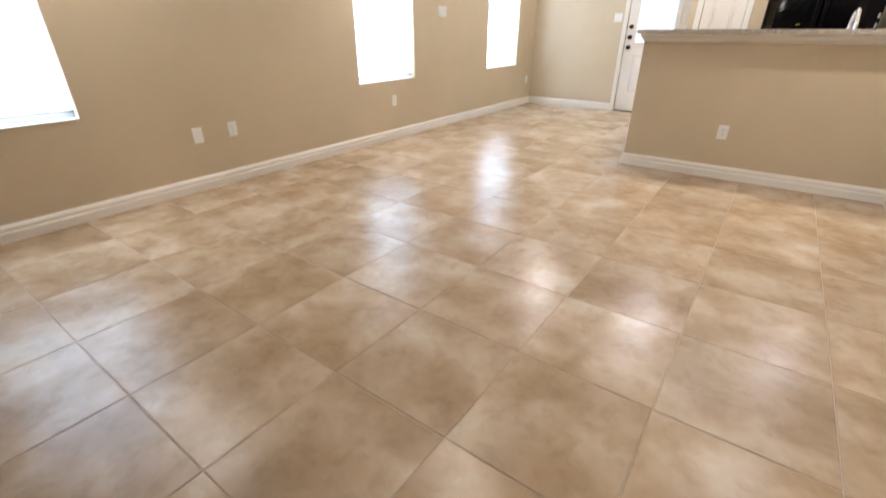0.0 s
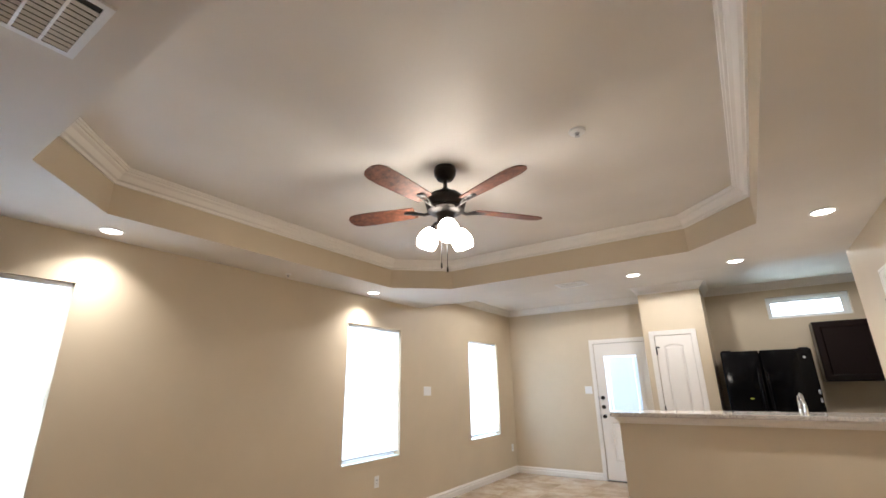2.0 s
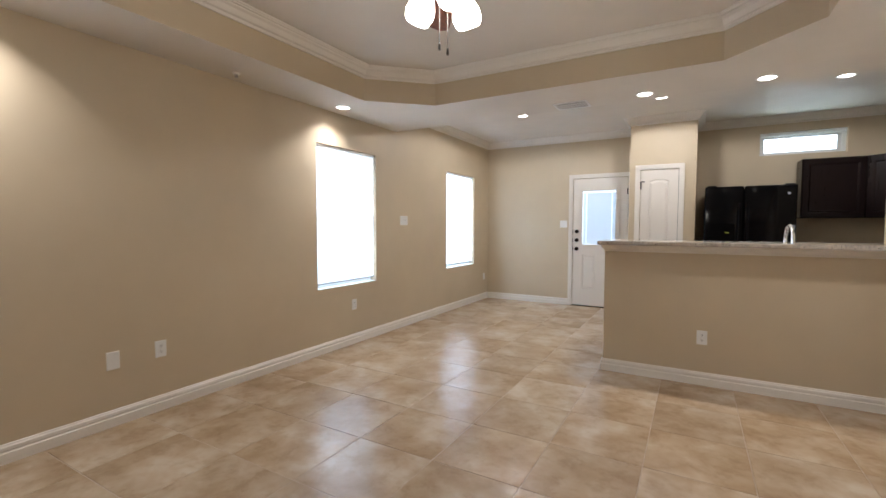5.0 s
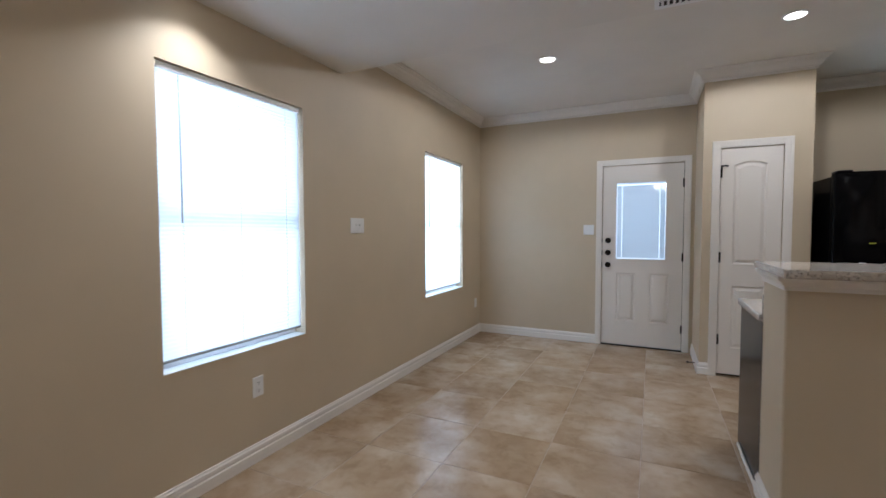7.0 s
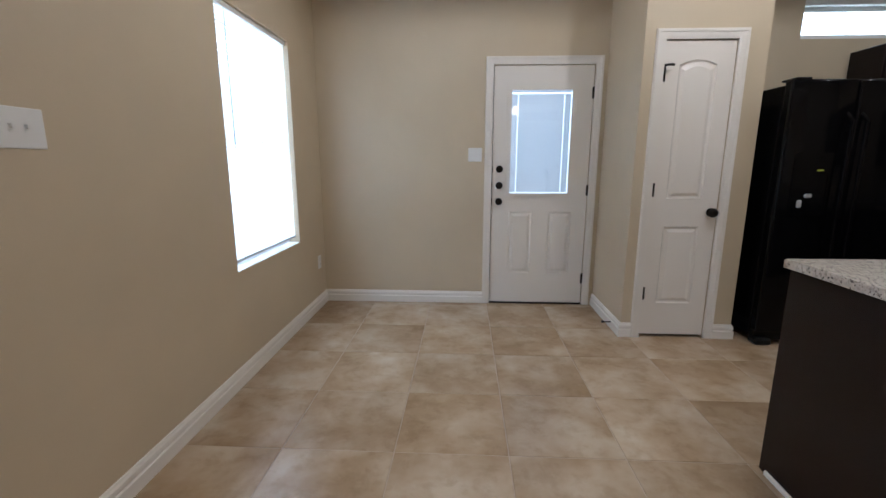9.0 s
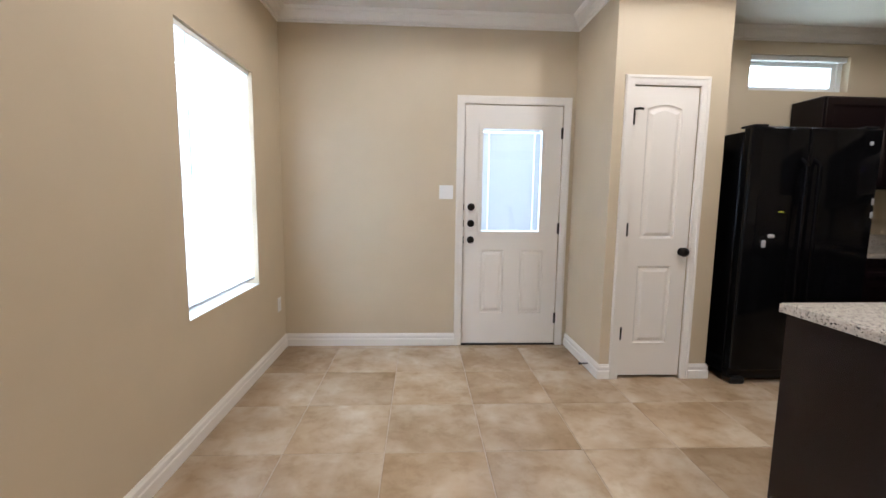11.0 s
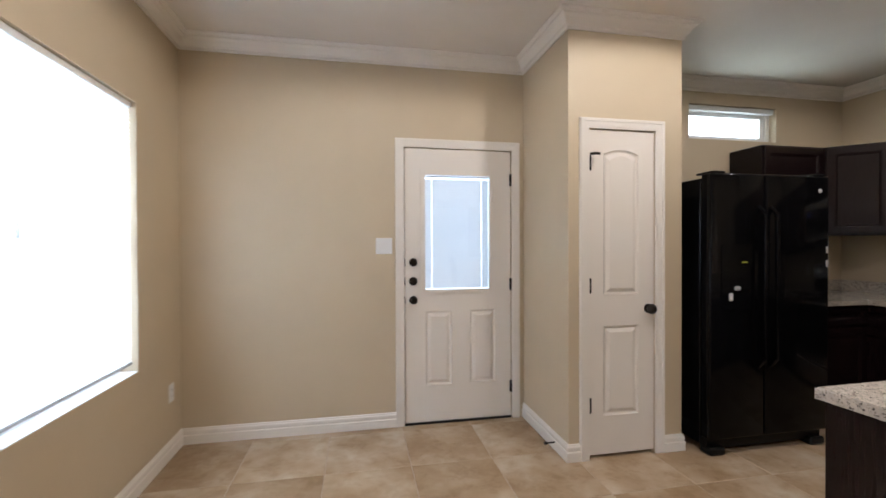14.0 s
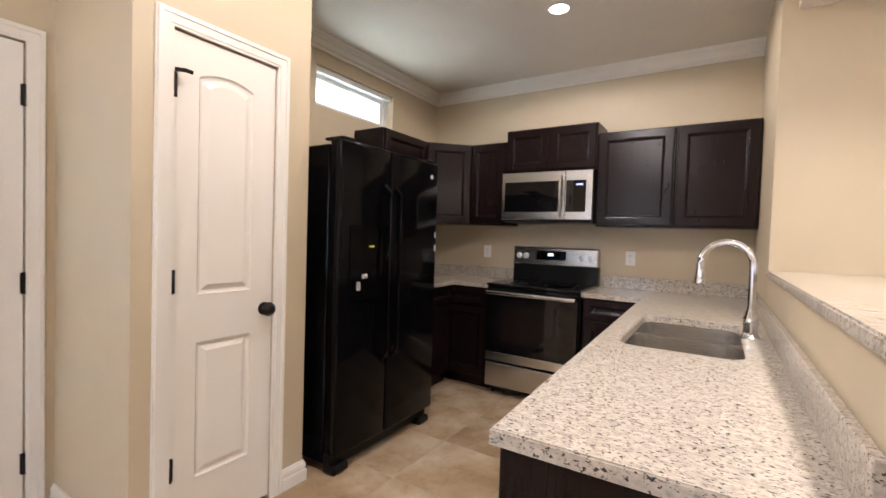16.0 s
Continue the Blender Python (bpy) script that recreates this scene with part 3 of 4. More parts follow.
def ceiling_fan():
    fan = thing("ceiling_fan", (FX, FY, TOP), "dark bronze ceiling fan with cherry blades and lit frosted globes", "ceiling fan")
    c = (FX, FY, 0)
    part("canopy", lathe([(0.030, 2.655), (0.050, 2.662), (0.068, 2.69), (0.072, 2.72), (0.066, TOP)], c, seg=28), BRONZE, fan, "", True)
    part("downrod", lathe([(0.013, 2.58), (0.013, 2.67)], c, seg=14), BRONZE, fan, "", True)
    part("motor", lathe([(0.035, 2.425), (0.085, 2.43), (0.115, 2.447), (0.118, 2.455), (0.108, 2.462), (0.122, 2.475), (0.128, 2.50), (0.118, 2.53), (0.095, 2.555), (0.045, 2.575), (0.022, 2.60), (0.018, 2.605)], c, seg=36), BRONZE, fan, "rounded dark bronze motor housing", True)
    part("light_kit", lathe([(0.024, 2.335), (0.046, 2.345), (0.056, 2.37), (0.050, 2.40), (0.062, 2.425), (0.05, 2.43)], c, seg=28), BRONZE, fan, "", True)
    for k in range(5):
        a = radians(52 + 72 * k)
        m = Matrix.Translation((FX, FY, 2.462)) @ Matrix.Rotation(a, 4, "Z")
        b = bmesh.new()
        arm = [(0.09, 0, -0.012), (0.14, 0.0, -0.02), (0.19, 0.012, -0.006), (0.235, 0.02, 0.0)]
        tube(arm, [0.011, 0.009, 0.008, 0.006], 8, b)
        tube([(x, -y, z) for x, y, z in arm], [0.011, 0.009, 0.008, 0.006], 8, b)
        joined(b, lathe([(0.030, -0.003), (0.034, 0.0), (0.030, 0.004)], (0.245, 0, 0), seg=14))
        bmesh.ops.transform(b, matrix=m, verts=b.verts)
        part("blade_iron", b, BRONZE, fan, "curved bronze blade bracket", True)
        pts = []
        prof = ((0.20, 0.052), (0.26, 0.058), (0.40, 0.066), (0.52, 0.070), (0.60, 0.068), (0.64, 0.055), (0.66, 0.030))
        for x, h in prof:
            pts.append((x, -h))
        pts.append((0.665, 0))
        for x, h in prof[::-1]:
            pts.append((x, h))
        b = plate([[(x, y, 0) for x, y in pts]], (0, 0, 0.006))
        tilt = Matrix.Rotation(radians(12), 4, "X")
        bmesh.ops.transform(b, matrix=m @ tilt, verts=b.verts)
        part("blade", b, BLADE, fan, "cherry-stained wooden blade")
    for k in range(3):
        a = radians(-50 + 120 * k)
        m = Matrix.Translation((FX, FY, 2.375)) @ Matrix.Rotation(a, 4, "Z")
        b = tube([(0.045, 0, 0.0), (0.07, 0, 0.002), (0.085, 0, -0.008), (0.092, 0, -0.02)], 0.010, 10)
        joined(b, lathe([(0.026, -0.045), (0.028, -0.03), (0.020, -0.015)], (0.095, 0, 0), seg=16))
        bmesh.ops.transform(b, matrix=m, verts=b.verts)
        part("lamp_arm", b, BRONZE, fan, "", True)
        b = lathe([(0.030, 0.0), (0.046, -0.018), (0.062, -0.055), (0.066, -0.085), (0.058, -0.118), (0.050, -0.128), (0.030, -0.130)], (0, 0, 0), seg=24)
        bmesh.ops.transform(b, matrix=m @ Matrix.Translation((0.096, 0, -0.03)) @ Matrix.Rotation(radians(-22), 4, "Y"), verts=b.verts)
        part("globe", b, GLOBE, fan, "lit frosted glass globe", True)
    for dx, low in ((-0.022, 2.08), (0.02, 2.05)):
        b = tube([(FX + dx, FY - 0.02, 2.34), (FX + dx, FY - 0.02, low + 0.03)], 0.0016, 6)
        joined(b, lathe([(0.002, low), (0.006, low + 0.006), (0.005, low + 0.03), (0.002, low + 0.036)], (FX + dx, FY - 0.02, 0), seg=10))
        part("pull_chain", b, BRONZE, fan)


ceiling_fan()

# ---- ceiling fittings ----
for x, y, z in DOWNLIGHTS:
    d = thing("recessed_downlight", (x, y, z), "round white recessed ceiling downlight, switched on", "downlight", "recessed downlights")
    part("trim_ring", lathe([(0.062, 0.002), (0.074, -0.001), (0.076, -0.004), (0.070, -0.007), (0.060, -0.008), (0.058, 0.002)], (x, y, z), seg=32), PLASTIC, d, "", True)
    part("lens", lathe([(0.0, -0.0065), (0.035, -0.0065), (0.0575, -0.004), (0.0575, 0.001)], (x, y, z), seg=32), LENS, d, "glowing warm-white lens", True)


def register(x0, y0, x1, y1, z, rows, across, label):
    v = thing("ceiling_vent", ((x0 + x1) / 2, (y0 + y1) / 2, z), label, "vent")
    to = lambda a, b: (a, b, z)
    # black sheet stands for the unlit duct above the louvres
    part("shade_backing", box(x0 + 0.02, y0 + 0.02, z - 0.003, x1 - 0.02, y1 - 0.02, z - 0.001), GAPSHADE, v)
    b = plate([rect(x0, y0, x1, y1, to), rect(x0 + 0.022, y0 + 0.022, x1 - 0.022, y1 - 0.022, to)], (0, 0, -0.008))
    part("frame", b, PLASTIC, v)
    n = rows
    for i in range(1, n):
        if across == "y":
            y = y0 + 0.022 + (y1 - y0 - 0.044) * i / n
            part("bar", box(x0 + 0.022, y - 0.004, z - 0.009, x1 - 0.022, y + 0.004, z - 0.003), PLASTIC, v)
        else:
            x = x0 + 0.022 + (x1 - x0 - 0.044) * i / n
            part("bar", box(x - 0.004, y0 + 0.022, z - 0.009, x + 0.004, y1 - 0.022, z - 0.003), PLASTIC, v)
    length = (x1 - x0) if across == "y" else (y1 - y0)
    m = int((length - 0.05) / 0.026)
    for i in range(m):
        s = 0.03 + i * 0.026
        b = bmesh.new()
        if across == "y":
            q = [(x0 + s, y0 + 0.022, z - 0.009), (x0 + s, y1 - 0.022, z - 0.009), (x0 + s + 0.012, y1 - 0.022, z - 0.0035), (x0 + s + 0.012, y0 + 0.022, z - 0.0035)]
        else:
            q = [(x0 + 0.022, y0 + s, z - 0.009), (x1 - 0.022, y0 + s, z - 0.009), (x1 - 0.022, y0 + s + 0.010, z - 0.0035), (x0 + 0.022, y0 + s + 0.010, z - 0.0035)]
        joined(b, plate([q], (0, 0, 0.0012)))
        part("slat", b, PLASTIC, v)


register(1.97, 2.42, 2.30, 2.735, SOFFIT, 4, "y", "white metal ceiling air vent with rows of louvres")
register(2.02, 6.93, 2.33, 7.16, SOFFIT, 3, "y", "white metal ceiling air vent near the dining area")
for x, y, z, label in ((3.05, 4.6, TOP, "small white fire sprinkler cover on the tray ceiling"), (0.18, 4.92, SOFFIT, "small fire sprinkler on the lowered ceiling border")):
    k = 1.0 if z == TOP else 0.6
    sp = thing("fire_sprinkler", (x, y, z), label, "sprinkler", "fire sprinklers")
    part("cover", lathe([(0.032 * k, -0.014), (0.042 * k, -0.012), (0.046 * k, -0.004), (0.046 * k, 0.001)], (x, y, z), seg=24), PLASTIC, sp, "", True)
    part("head", lathe([(0.006, -0.036), (0.014, -0.034), (0.008, -0.022), (0.016, -0.012)], (x, y, z), seg=14), GREY, sp, "grey metal sprinkler head", True)

# ---- outlets and switches ----


def wall_plate(name, to, a, h, wd, kind, label, group):
    """to(along, height, proud) of the wall; wd is the plate's width, 0.115 its height."""
    t = thing(name, to(a, h, 0), label, "outlet" if name == "outlet" else "switch", group)
    o = [to(a - wd / 2, h - 0.058, 0.0), to(a + wd / 2, h + 0.058, 0.006)]
    lo, hi = [min(u, v) for u, v in zip(*o)], [max(u, v) for u, v in zip(*o)]
    part("cover_plate", box(*lo, *hi, 0.0022), PLASTIC, t)

    def bit(nm, da, dh, sa, sh, p0, p1, mat):
        q = [to(a + da - sa, h + dh - sh, p0), to(a + da + sa, h + dh + sh, p1)]
        part(nm, box(*[min(u, v) for u, v in zip(*q)], *[max(u, v) for u, v in zip(*q)]), mat, t)

    if kind == "duplex":
        for dh in (-0.02, 0.02):
            bit("socket", 0, dh, 0.0165, 0.0145, 0.006, 0.0075, PLASTIC)
            # slots are thin black chips on the face, coloured as the shade in the holes
            for da in (-0.006, 0.006):
                bit("slot", da, dh + 0.002, 0.0011, 0.005, 0.0073, 0.0079, GAPSHADE)
            bit("slot", 0, dh - 0.009, 0.002, 0.002, 0.0073, 0.0079, GAPSHADE)
    elif kind == "toggles":
        n = max(1, round(wd / 0.05) - 1)
        for i in range(n):
            da = (i - (n - 1) / 2) * 0.046
            bit("toggle_frame", da, 0, 0.0055, 0.0125, 0.006, 0.0068, PLASTIC)
            bit("toggle", da, 0.004, 0.0042, 0.006, 0.0065, 0.017, PLASTIC)
    else:
        bit("jack", 0, 0.0, 0.008, 0.008, 0.006, 0.0085, PLASTIC)


on_left = lambda a, h, out: (LEFT + out, a, h)
on_bar = lambda a, h, out: (a, HALF0 - out, h)
on_range = lambda a, h, out: (KX - out, a, h)
wall_plate("outlet", on_left, 4.12, 0.425, 0.075, "jack", "white cable jack plate low on the tan wall", "outlets")
wall_plate("outlet", on_left, 4.41, 0.432, 0.075, "duplex", "white duplex outlet low on the tan wall", "outlets")
wall_plate("outlet", on_left, 6.42, 0.43, 0.075, "duplex", "white duplex outlet under a window", "outlets")
wall_plate("outlet", on_left, 9.84, 0.40, 0.075, "duplex", "white duplex outlet near the room corner", "outlets")
wall_plate("outlet", on_bar, 3.295, 0.39, 0.075, "duplex", "white duplex outlet on the bar half wall", "outlets")
wall_plate("outlet", on_range, 8.10, 1.15, 0.075, "duplex", "white duplex outlet above the granite backsplash", "outlets")
wall_plate("outlet", on_range, 9.41, 1.15, 0.075, "duplex", "white duplex outlet above the kitchen corner counter", "outlets")
wall_plate("light_switch", on_left, 7.37, 1.36, 0.165, "toggles", "white triple toggle switch plate on the tan wall", "switches")
wall_plate("light_switch", on_back, 1.358, 1.327, 0.118, "toggles", "white double toggle switch plate beside the back door", "switches")

# door stop on the pantry skirting
ds = thing("door_stop", (PX0 - 0.016, 9.42, 0.05), "dark spring door stop on the white baseboard", "door stop")
part("rod", tube([(PX0 - 0.016, 9.42, 0.052), (PX0 - 0.075, 9.42, 0.052)], 0.005, 10), BRONZE, ds)
part("tip", tube([(PX0 - 0.072, 9.42, 0.052), (PX0 - 0.088, 9.42, 0.052)], 0.009, 10), BLACKPLASTIC, ds)

# ---- bar ----
b = plate([[(2.49, 6.725, BARZ - 0.034), (RIGHT, 6.725, BARZ - 0.034), (RIGHT, 7.282, BARZ - 0.034), (2.49, 7.282, BARZ - 0.034)]], (0, 0, 0.034))
bmesh.ops.bevel(b, geom=[e for e in b.edges if abs(e.calc_face_angle(0)) > 1], offset=0.005, segments=2, affect="EDGES")
solo("bar_top", b, GRANITE, "speckled pale granite bar top on the half wall", "countertop")
TRIMBAR = [(0.0, 0.0), (0.008, 0.0), (0.010, 0.018), (0.022, 0.034), (0.034, 0.044), (0.038, 0.060), (0.0, 0.060)]
solo("bar_trim", sweep([(o, BARZ - 0.095 + z) for o, z in TRIMBAR], [(HALFX, HALF1), (HALFX, HALF0), (RIGHT, HALF0)]), TRIM, "white moulding under the granite bar top", "moulding", "structure")

# ---- kitchen ----
CTOP, CT = 0.902, 0.034


def cabinet(name, x0, y0, z0, x1, y1, z1, face, doors, label, group, drawer=0.0, plinth=0.0, pull=False):
    """A framed cabinet; face is the side of its doors (-x, -y, +y), doors the number of them."""
    t = thing(name, ((x0 + x1) / 2, (y0 + y1) / 2, z0), label, "cabinet", group)
    body = box(x0, y0, z0 + plinth, x1, y1, z1, 0.002)
    part("body", body, ESPRESSO, t)
    if plinth:
        k = 0.06
        part("plinth", box(x0 + (k if face == "-x" else 0), y0 + (k if face == "-y" else 0), z0, x1, y1 - (k if face == "+y" else 0), z0 + plinth), ESPRESSO, t)
    if face == "-x":
        to, a0, a1 = (lambda a, h, d: (x0 - d, a, h)), y0, y1
    elif face == "-y":
        to, a0, a1 = (lambda a, h, d: (a, y0 - d, h)), x0, x1
    else:
        to, a0, a1 = (lambda a, h, d: (a, y1 + d, h)), x0, x1
    fronts(t, to, a0, a1, z0 + plinth, z1, doors, drawer)
    return t


def fronts(t, to, a0, a1, z0, z1, doors, drawer=0.0):
    gap, top = 0.012, z1 - 0.012
    step = (a1 - a0) / doors
    for i in range(doors):
        d0, d1 = a0 + i * step + gap, a0 + (i + 1) * step - gap
        if drawer:
            slab_front(part, t, "drawer_front", to, d0, top - drawer, d1, top)
        slab_front(part, t, "door", to, d0, z0 + gap, d1, top - (drawer + 0.02 if drawer else 0))


def slab_front(put, t, nm, to, a0, z0, a1, z1):
    """A framed front with a sunk bead and raised centre, 20 mm thick."""
    b = bmesh.new()
    rings = []
    fr = min(0.055, (a1 - a0) * 0.22, (z1 - z0) * 0.28)
    for inset, d in ((0, 0.001), (0, 0.016), (0.003, 0.020), (fr, 0.020), (fr + 0.005, 0.0175), (fr + 0.009, 0.0165), (fr + 0.019, 0.0085), (fr + 0.023, 0.008)):
        rings.append([b.verts.new(to(a, h, d)) for a, h in ((a0 + inset, z0 + inset), (a1 - inset, z0 + inset), (a1 - inset, z1 - inset), (a0 + inset, z1 - inset))])
    for r0, r1 in zip(rings, rings[1:]):
        for i in range(4):
            b.faces.new((r0[i], r0[(i + 1) % 4], r1[(i + 1) % 4], r1[i]))
    b.faces.new(rings[0])
    b.faces.new(rings[-1])
    put(nm, b, ESPRESSO, t)


UF = 5.265
cabinet("wall_cabinet", UF, STUB + 0.004, 1.40, KX - 0.002, 7.775, 2.13, "-x", 1, "dark espresso wood wall cabinet above the counter", "wall cabinets")
cabinet("wall_cabinet", UF, 7.777, 1.40, KX - 0.002, 8.318, 2.13, "-x", 1, "dark espresso wood wall cabinet above the counter", "wall cabinets")
cabinet("wall_cabinet", UF, 8.322, 1.855, KX - 0.002, 9.098, 2.22, "-x", 2, "short dark espresso wood cabinet over the microwave", "wall cabinets")
cabinet("wall_cabinet", UF, 9.102, 1.40, KX - 0.002, 9.448, 2.13, "-x", 1, "narrow dark espresso wood wall cabinet", "wall cabinets")
cabinet("wall_cabinet", 4.36, 9.745, 1.40, 4.968, KY - 0.002, 2.13, "-y", 1, "dark espresso wood wall cabinet beside the refrigerator", "wall cabinets")
# diagonal corner cabinet
cc = thing("corner_wall_cabinet", (5.3, 9.8, 1.40), "dark espresso wood diagonal corner wall cabinet", "cabinet", "wall cabinets")
part("body", plate([[(4.97, 9.745, 1.40), (UF, 9.45, 1.40), (KX - 0.002, 9.45, 1.40), (KX - 0.002, KY - 0.002, 1.40), (4.97, KY - 0.002, 1.40)]], (0, 0, 0.73)), ESPRESSO, cc)
dv = Vector((UF - 4.97, 9.45 - 9.745, 0))
dl = dv.length
dv.normalize()
dn = Vector((-abs(dv.y), -abs(dv.x), 0))
fronts(cc, lambda a, h, d: tuple(Vector((4.97, 9.745, h)) + dv * a + dn * d), 0, dl, 1.40, 2.13, 1)

BF = 5.0
cabinet("base_cabinet", 4.30, 9.455, 0, BF, KY - 0.002, CTOP - CT, "-y", 1, "dark espresso wood base cabinet beside the refrigerator", "base cabinets", 0.14, 0.1)
cabinet("base_cabinet", BF + 0.002, 9.102, 0, KX - 0.002, KY - 0.002, CTOP - CT, "-x", 1, "dark espresso wood corner base cabinet", "base cabinets", 0.14, 0.1)
cabinet("base_cabinet", BF, 7.852, 0, KX - 0.002, 8.318, CTOP - CT, "-x", 1, "dark espresso wood base cabinet beside the range", "base cabinets", 0.14, 0.1)
PENY = 7.826
for x0, x1, n in ((HALFX + 0.02, 3.15, 1), (3.152, 4.338, 2), (4.34, BF - 0.002, 1)):
    if x0 < 3.2 and n == 2:
        # sink cabinet: open inside for the bowls
        t = thing("sink_cabinet", ((x0 + x1) / 2, 7.5, 0), "dark espresso wood sink base cabinet", "cabinet", "base cabinets")
        part("body", plate([rect(x0, STUB + 0.004, x1, PENY, lambda a, b: (a, b, 0.1)), rect(x0 + 0.018, STUB + 0.022, x1 - 0.018, PENY - 0.018, lambda a, b: (a, b, 0.1))], (0, 0, CTOP - CT - 0.1)), ESPRESSO, t)
        part("plinth", box(x0, STUB + 0.004, 0, x1, PENY - 0.06, 0.1), ESPRESSO, t)
        fronts(t, lambda a, h, d: (a, PENY + d, h), x0, x1, 0.1, CTOP - CT, 2, 0.14)
    else:
        cabinet("base_cabinet", x0, STUB + 0.004, 0, x1, PENY, CTOP - CT, "+y", n, "dark espresso wood peninsula base cabinet", "base cabinets", 0.14, 0.1)
ep = solo("end_panel", box(HALFX, STUB - 0.02 + 0.002, 0, HALFX + 0.018, PENY + 0.018, CTOP - CT, 0.002), ESPRESSO, "dark espresso wood panel closing the peninsula end", "panel")

# counters
SINK = (3.48, 7.39, 4.26, 7.80)
flat = lambda a, b: (a, b, CTOP - CT)
b = plate([[flat(*p) for p in ((2.515, STUB + 0.002), (KX - 0.002, STUB + 0.002), (KX - 0.002, 8.328), (4.975, 8.328), (4.975, 7.925), (2.515, 7.862))],
           rounded(*SINK, 0.07, flat)], (0, 0, CT))
bmesh.ops.bevel(b, geom=[e for e in b.edges if abs(e.calc_face_angle(0)) > 1 and max(v.co.z for v in e.verts) > CTOP - 0.001 and min(v.co.z for v in e.verts) > CTOP - 0.001], offset=0.004, segments=2, affect="EDGES")
solo("peninsula_countertop", b, GRANITE, "speckled pale granite countertop with a sink cut-out", "countertop")
b = plate([[flat(*p) for p in ((4.29, 9.42), (4.975, 9.42), (4.975, 9.094), (KX - 0.002, 9.094), (KX - 0.002, KY - 0.002), (4.29, KY - 0.002))]], (0, 0, CT))
solo("corner_countertop", b, GRANITE, "speckled pale granite countertop in the kitchen corner", "countertop")
for nm, q in (("backsplash", (2.53, STUB + 0.002, CTOP, KX - 0.002, STUB + 0.022, CTOP + 0.1)), ("backsplash", (KX - 0.022, STUB + 0.023, CTOP, KX - 0.002, 8.322, CTOP + 0.1)),
              ("backsplash", (KX - 0.022, 9.10, CTOP, KX - 0.002, KY - 0.023, CTOP + 0.1)), ("backsplash", (4.29, KY - 0.022, CTOP, KX - 0.002, KY - 0.002, CTOP + 0.1))):
    solo(nm, box(*q, 0.002), GRANITE, "low grey granite backsplash strip above the counter", "backsplash", "", "backsplashes")


# sink with two bowls
def sink():
    t = thing("kitchen_sink", (3.84, 7.59, CTOP - CT), "stainless steel undermount sink with two bowls", "sink")
    x0, y0, x1, y1 = SINK
    zc = CTOP - CT - 0.001
    mid = (x0 + x1) / 2 + 0.03
    lv = lambda z: (lambda a, b: (a, b, z))
    bowls = ((x0 - 0.004, mid - 0.012), (mid + 0.012, x1 + 0.004))
    part("rim", plate([rounded(x0 - 0.025, y0 - 0.02, x1 + 0.025, y1 + 0.02, 0.08, lv(zc - 0.004))] + [rounded(a, y0 - 0.004, c, y1 + 0.004, 0.065, lv(zc - 0.004)) for a, c in bowls], (0, 0, 0.003)), SINKSTEEL, t)
    for a, c in bowls:
        b = bmesh.new()
        rings = []
        for inset, z in ((0, zc - 0.002), (0.002, zc - 0.03), (0.008, zc - 0.15), (0.02, zc - 0.178), (0.05, zc - 0.188)):
            rings.append([b.verts.new(p) for p in rounded(a + inset, y0 - 0.004 + inset, c - inset, y1 + 0.004 - inset, 0.065, lv(z))])
        for r0, r1 in zip(rings, rings[1:]):
            for i in range(len(r0)):
                b.faces.new((r0[i], r0[(i + 1) % len(r0)], r1[(i + 1) % len(r0)], r1[i]))
        b.faces.new(rings[-1])
        bowl = part("bowl", b, SINKSTEEL, t, "", True)
        part("drain", lathe([(0.0, 0.004), (0.03, 0.004), (0.042, 0.006), (0.045, 0.001)], ((a + c) / 2, (y0 + y1) / 2, zc - 0.188), seg=20), CHROME, bowl, "round chrome drain", True)


sink()

# faucet
QX, QY = 3.93, 7.36
fa = thing("faucet", (QX, QY, CTOP), "polished chrome gooseneck kitchen faucet with side handle", "faucet")
part("base", lathe([(0.036, 0.0), (0.036, 0.008), (0.028, 0.016), (0.025, 0.05), (0.029, 0.06), (0.029, 0.085), (0.022, 0.097), (0.017, 0.125)], (QX, QY, CTOP), seg=24), CHROME, fa, "", True)
arc = [(QX, QY, CTOP + 0.10), (QX, QY, CTOP + 0.30)]
for i in range(1, 13):
    a = math.pi * i / 12
    arc.append((QX - 0.035 * (1 - math.cos(a)) * 0.3, QY + 0.095 * (1 - math.cos(a)), CTOP + 0.30 + 0.10 * math.sin(a)))
arc.append((arc[-1][0], arc[-1][1], arc[-1][2] - 0.02))
part("spout", tube(arc, 0.0145, 14), CHROME, fa, "tall arched chrome spout", True)
ex, ey, ez = arc[-1]
part("spray_head", lathe([(0.014, 0.0), (0.017, -0.015), (0.0155, -0.03), (0.019, -0.04), (0.020, -0.062), (0.015, -0.066), (0, -0.066)], (ex, ey, ez), seg=20), CHROME, fa, "", True)
part("handle", tube([(QX + 0.02, QY, CTOP + 0.072), (QX + 0.045, QY, CTOP + 0.075), (QX + 0.065, QY - 0.005, CTOP + 0.10), (QX + 0.075, QY - 0.01, CTOP + 0.15)], [0.012, 0.011, 0.008, 0.006], 12), CHROME, fa, "", True)


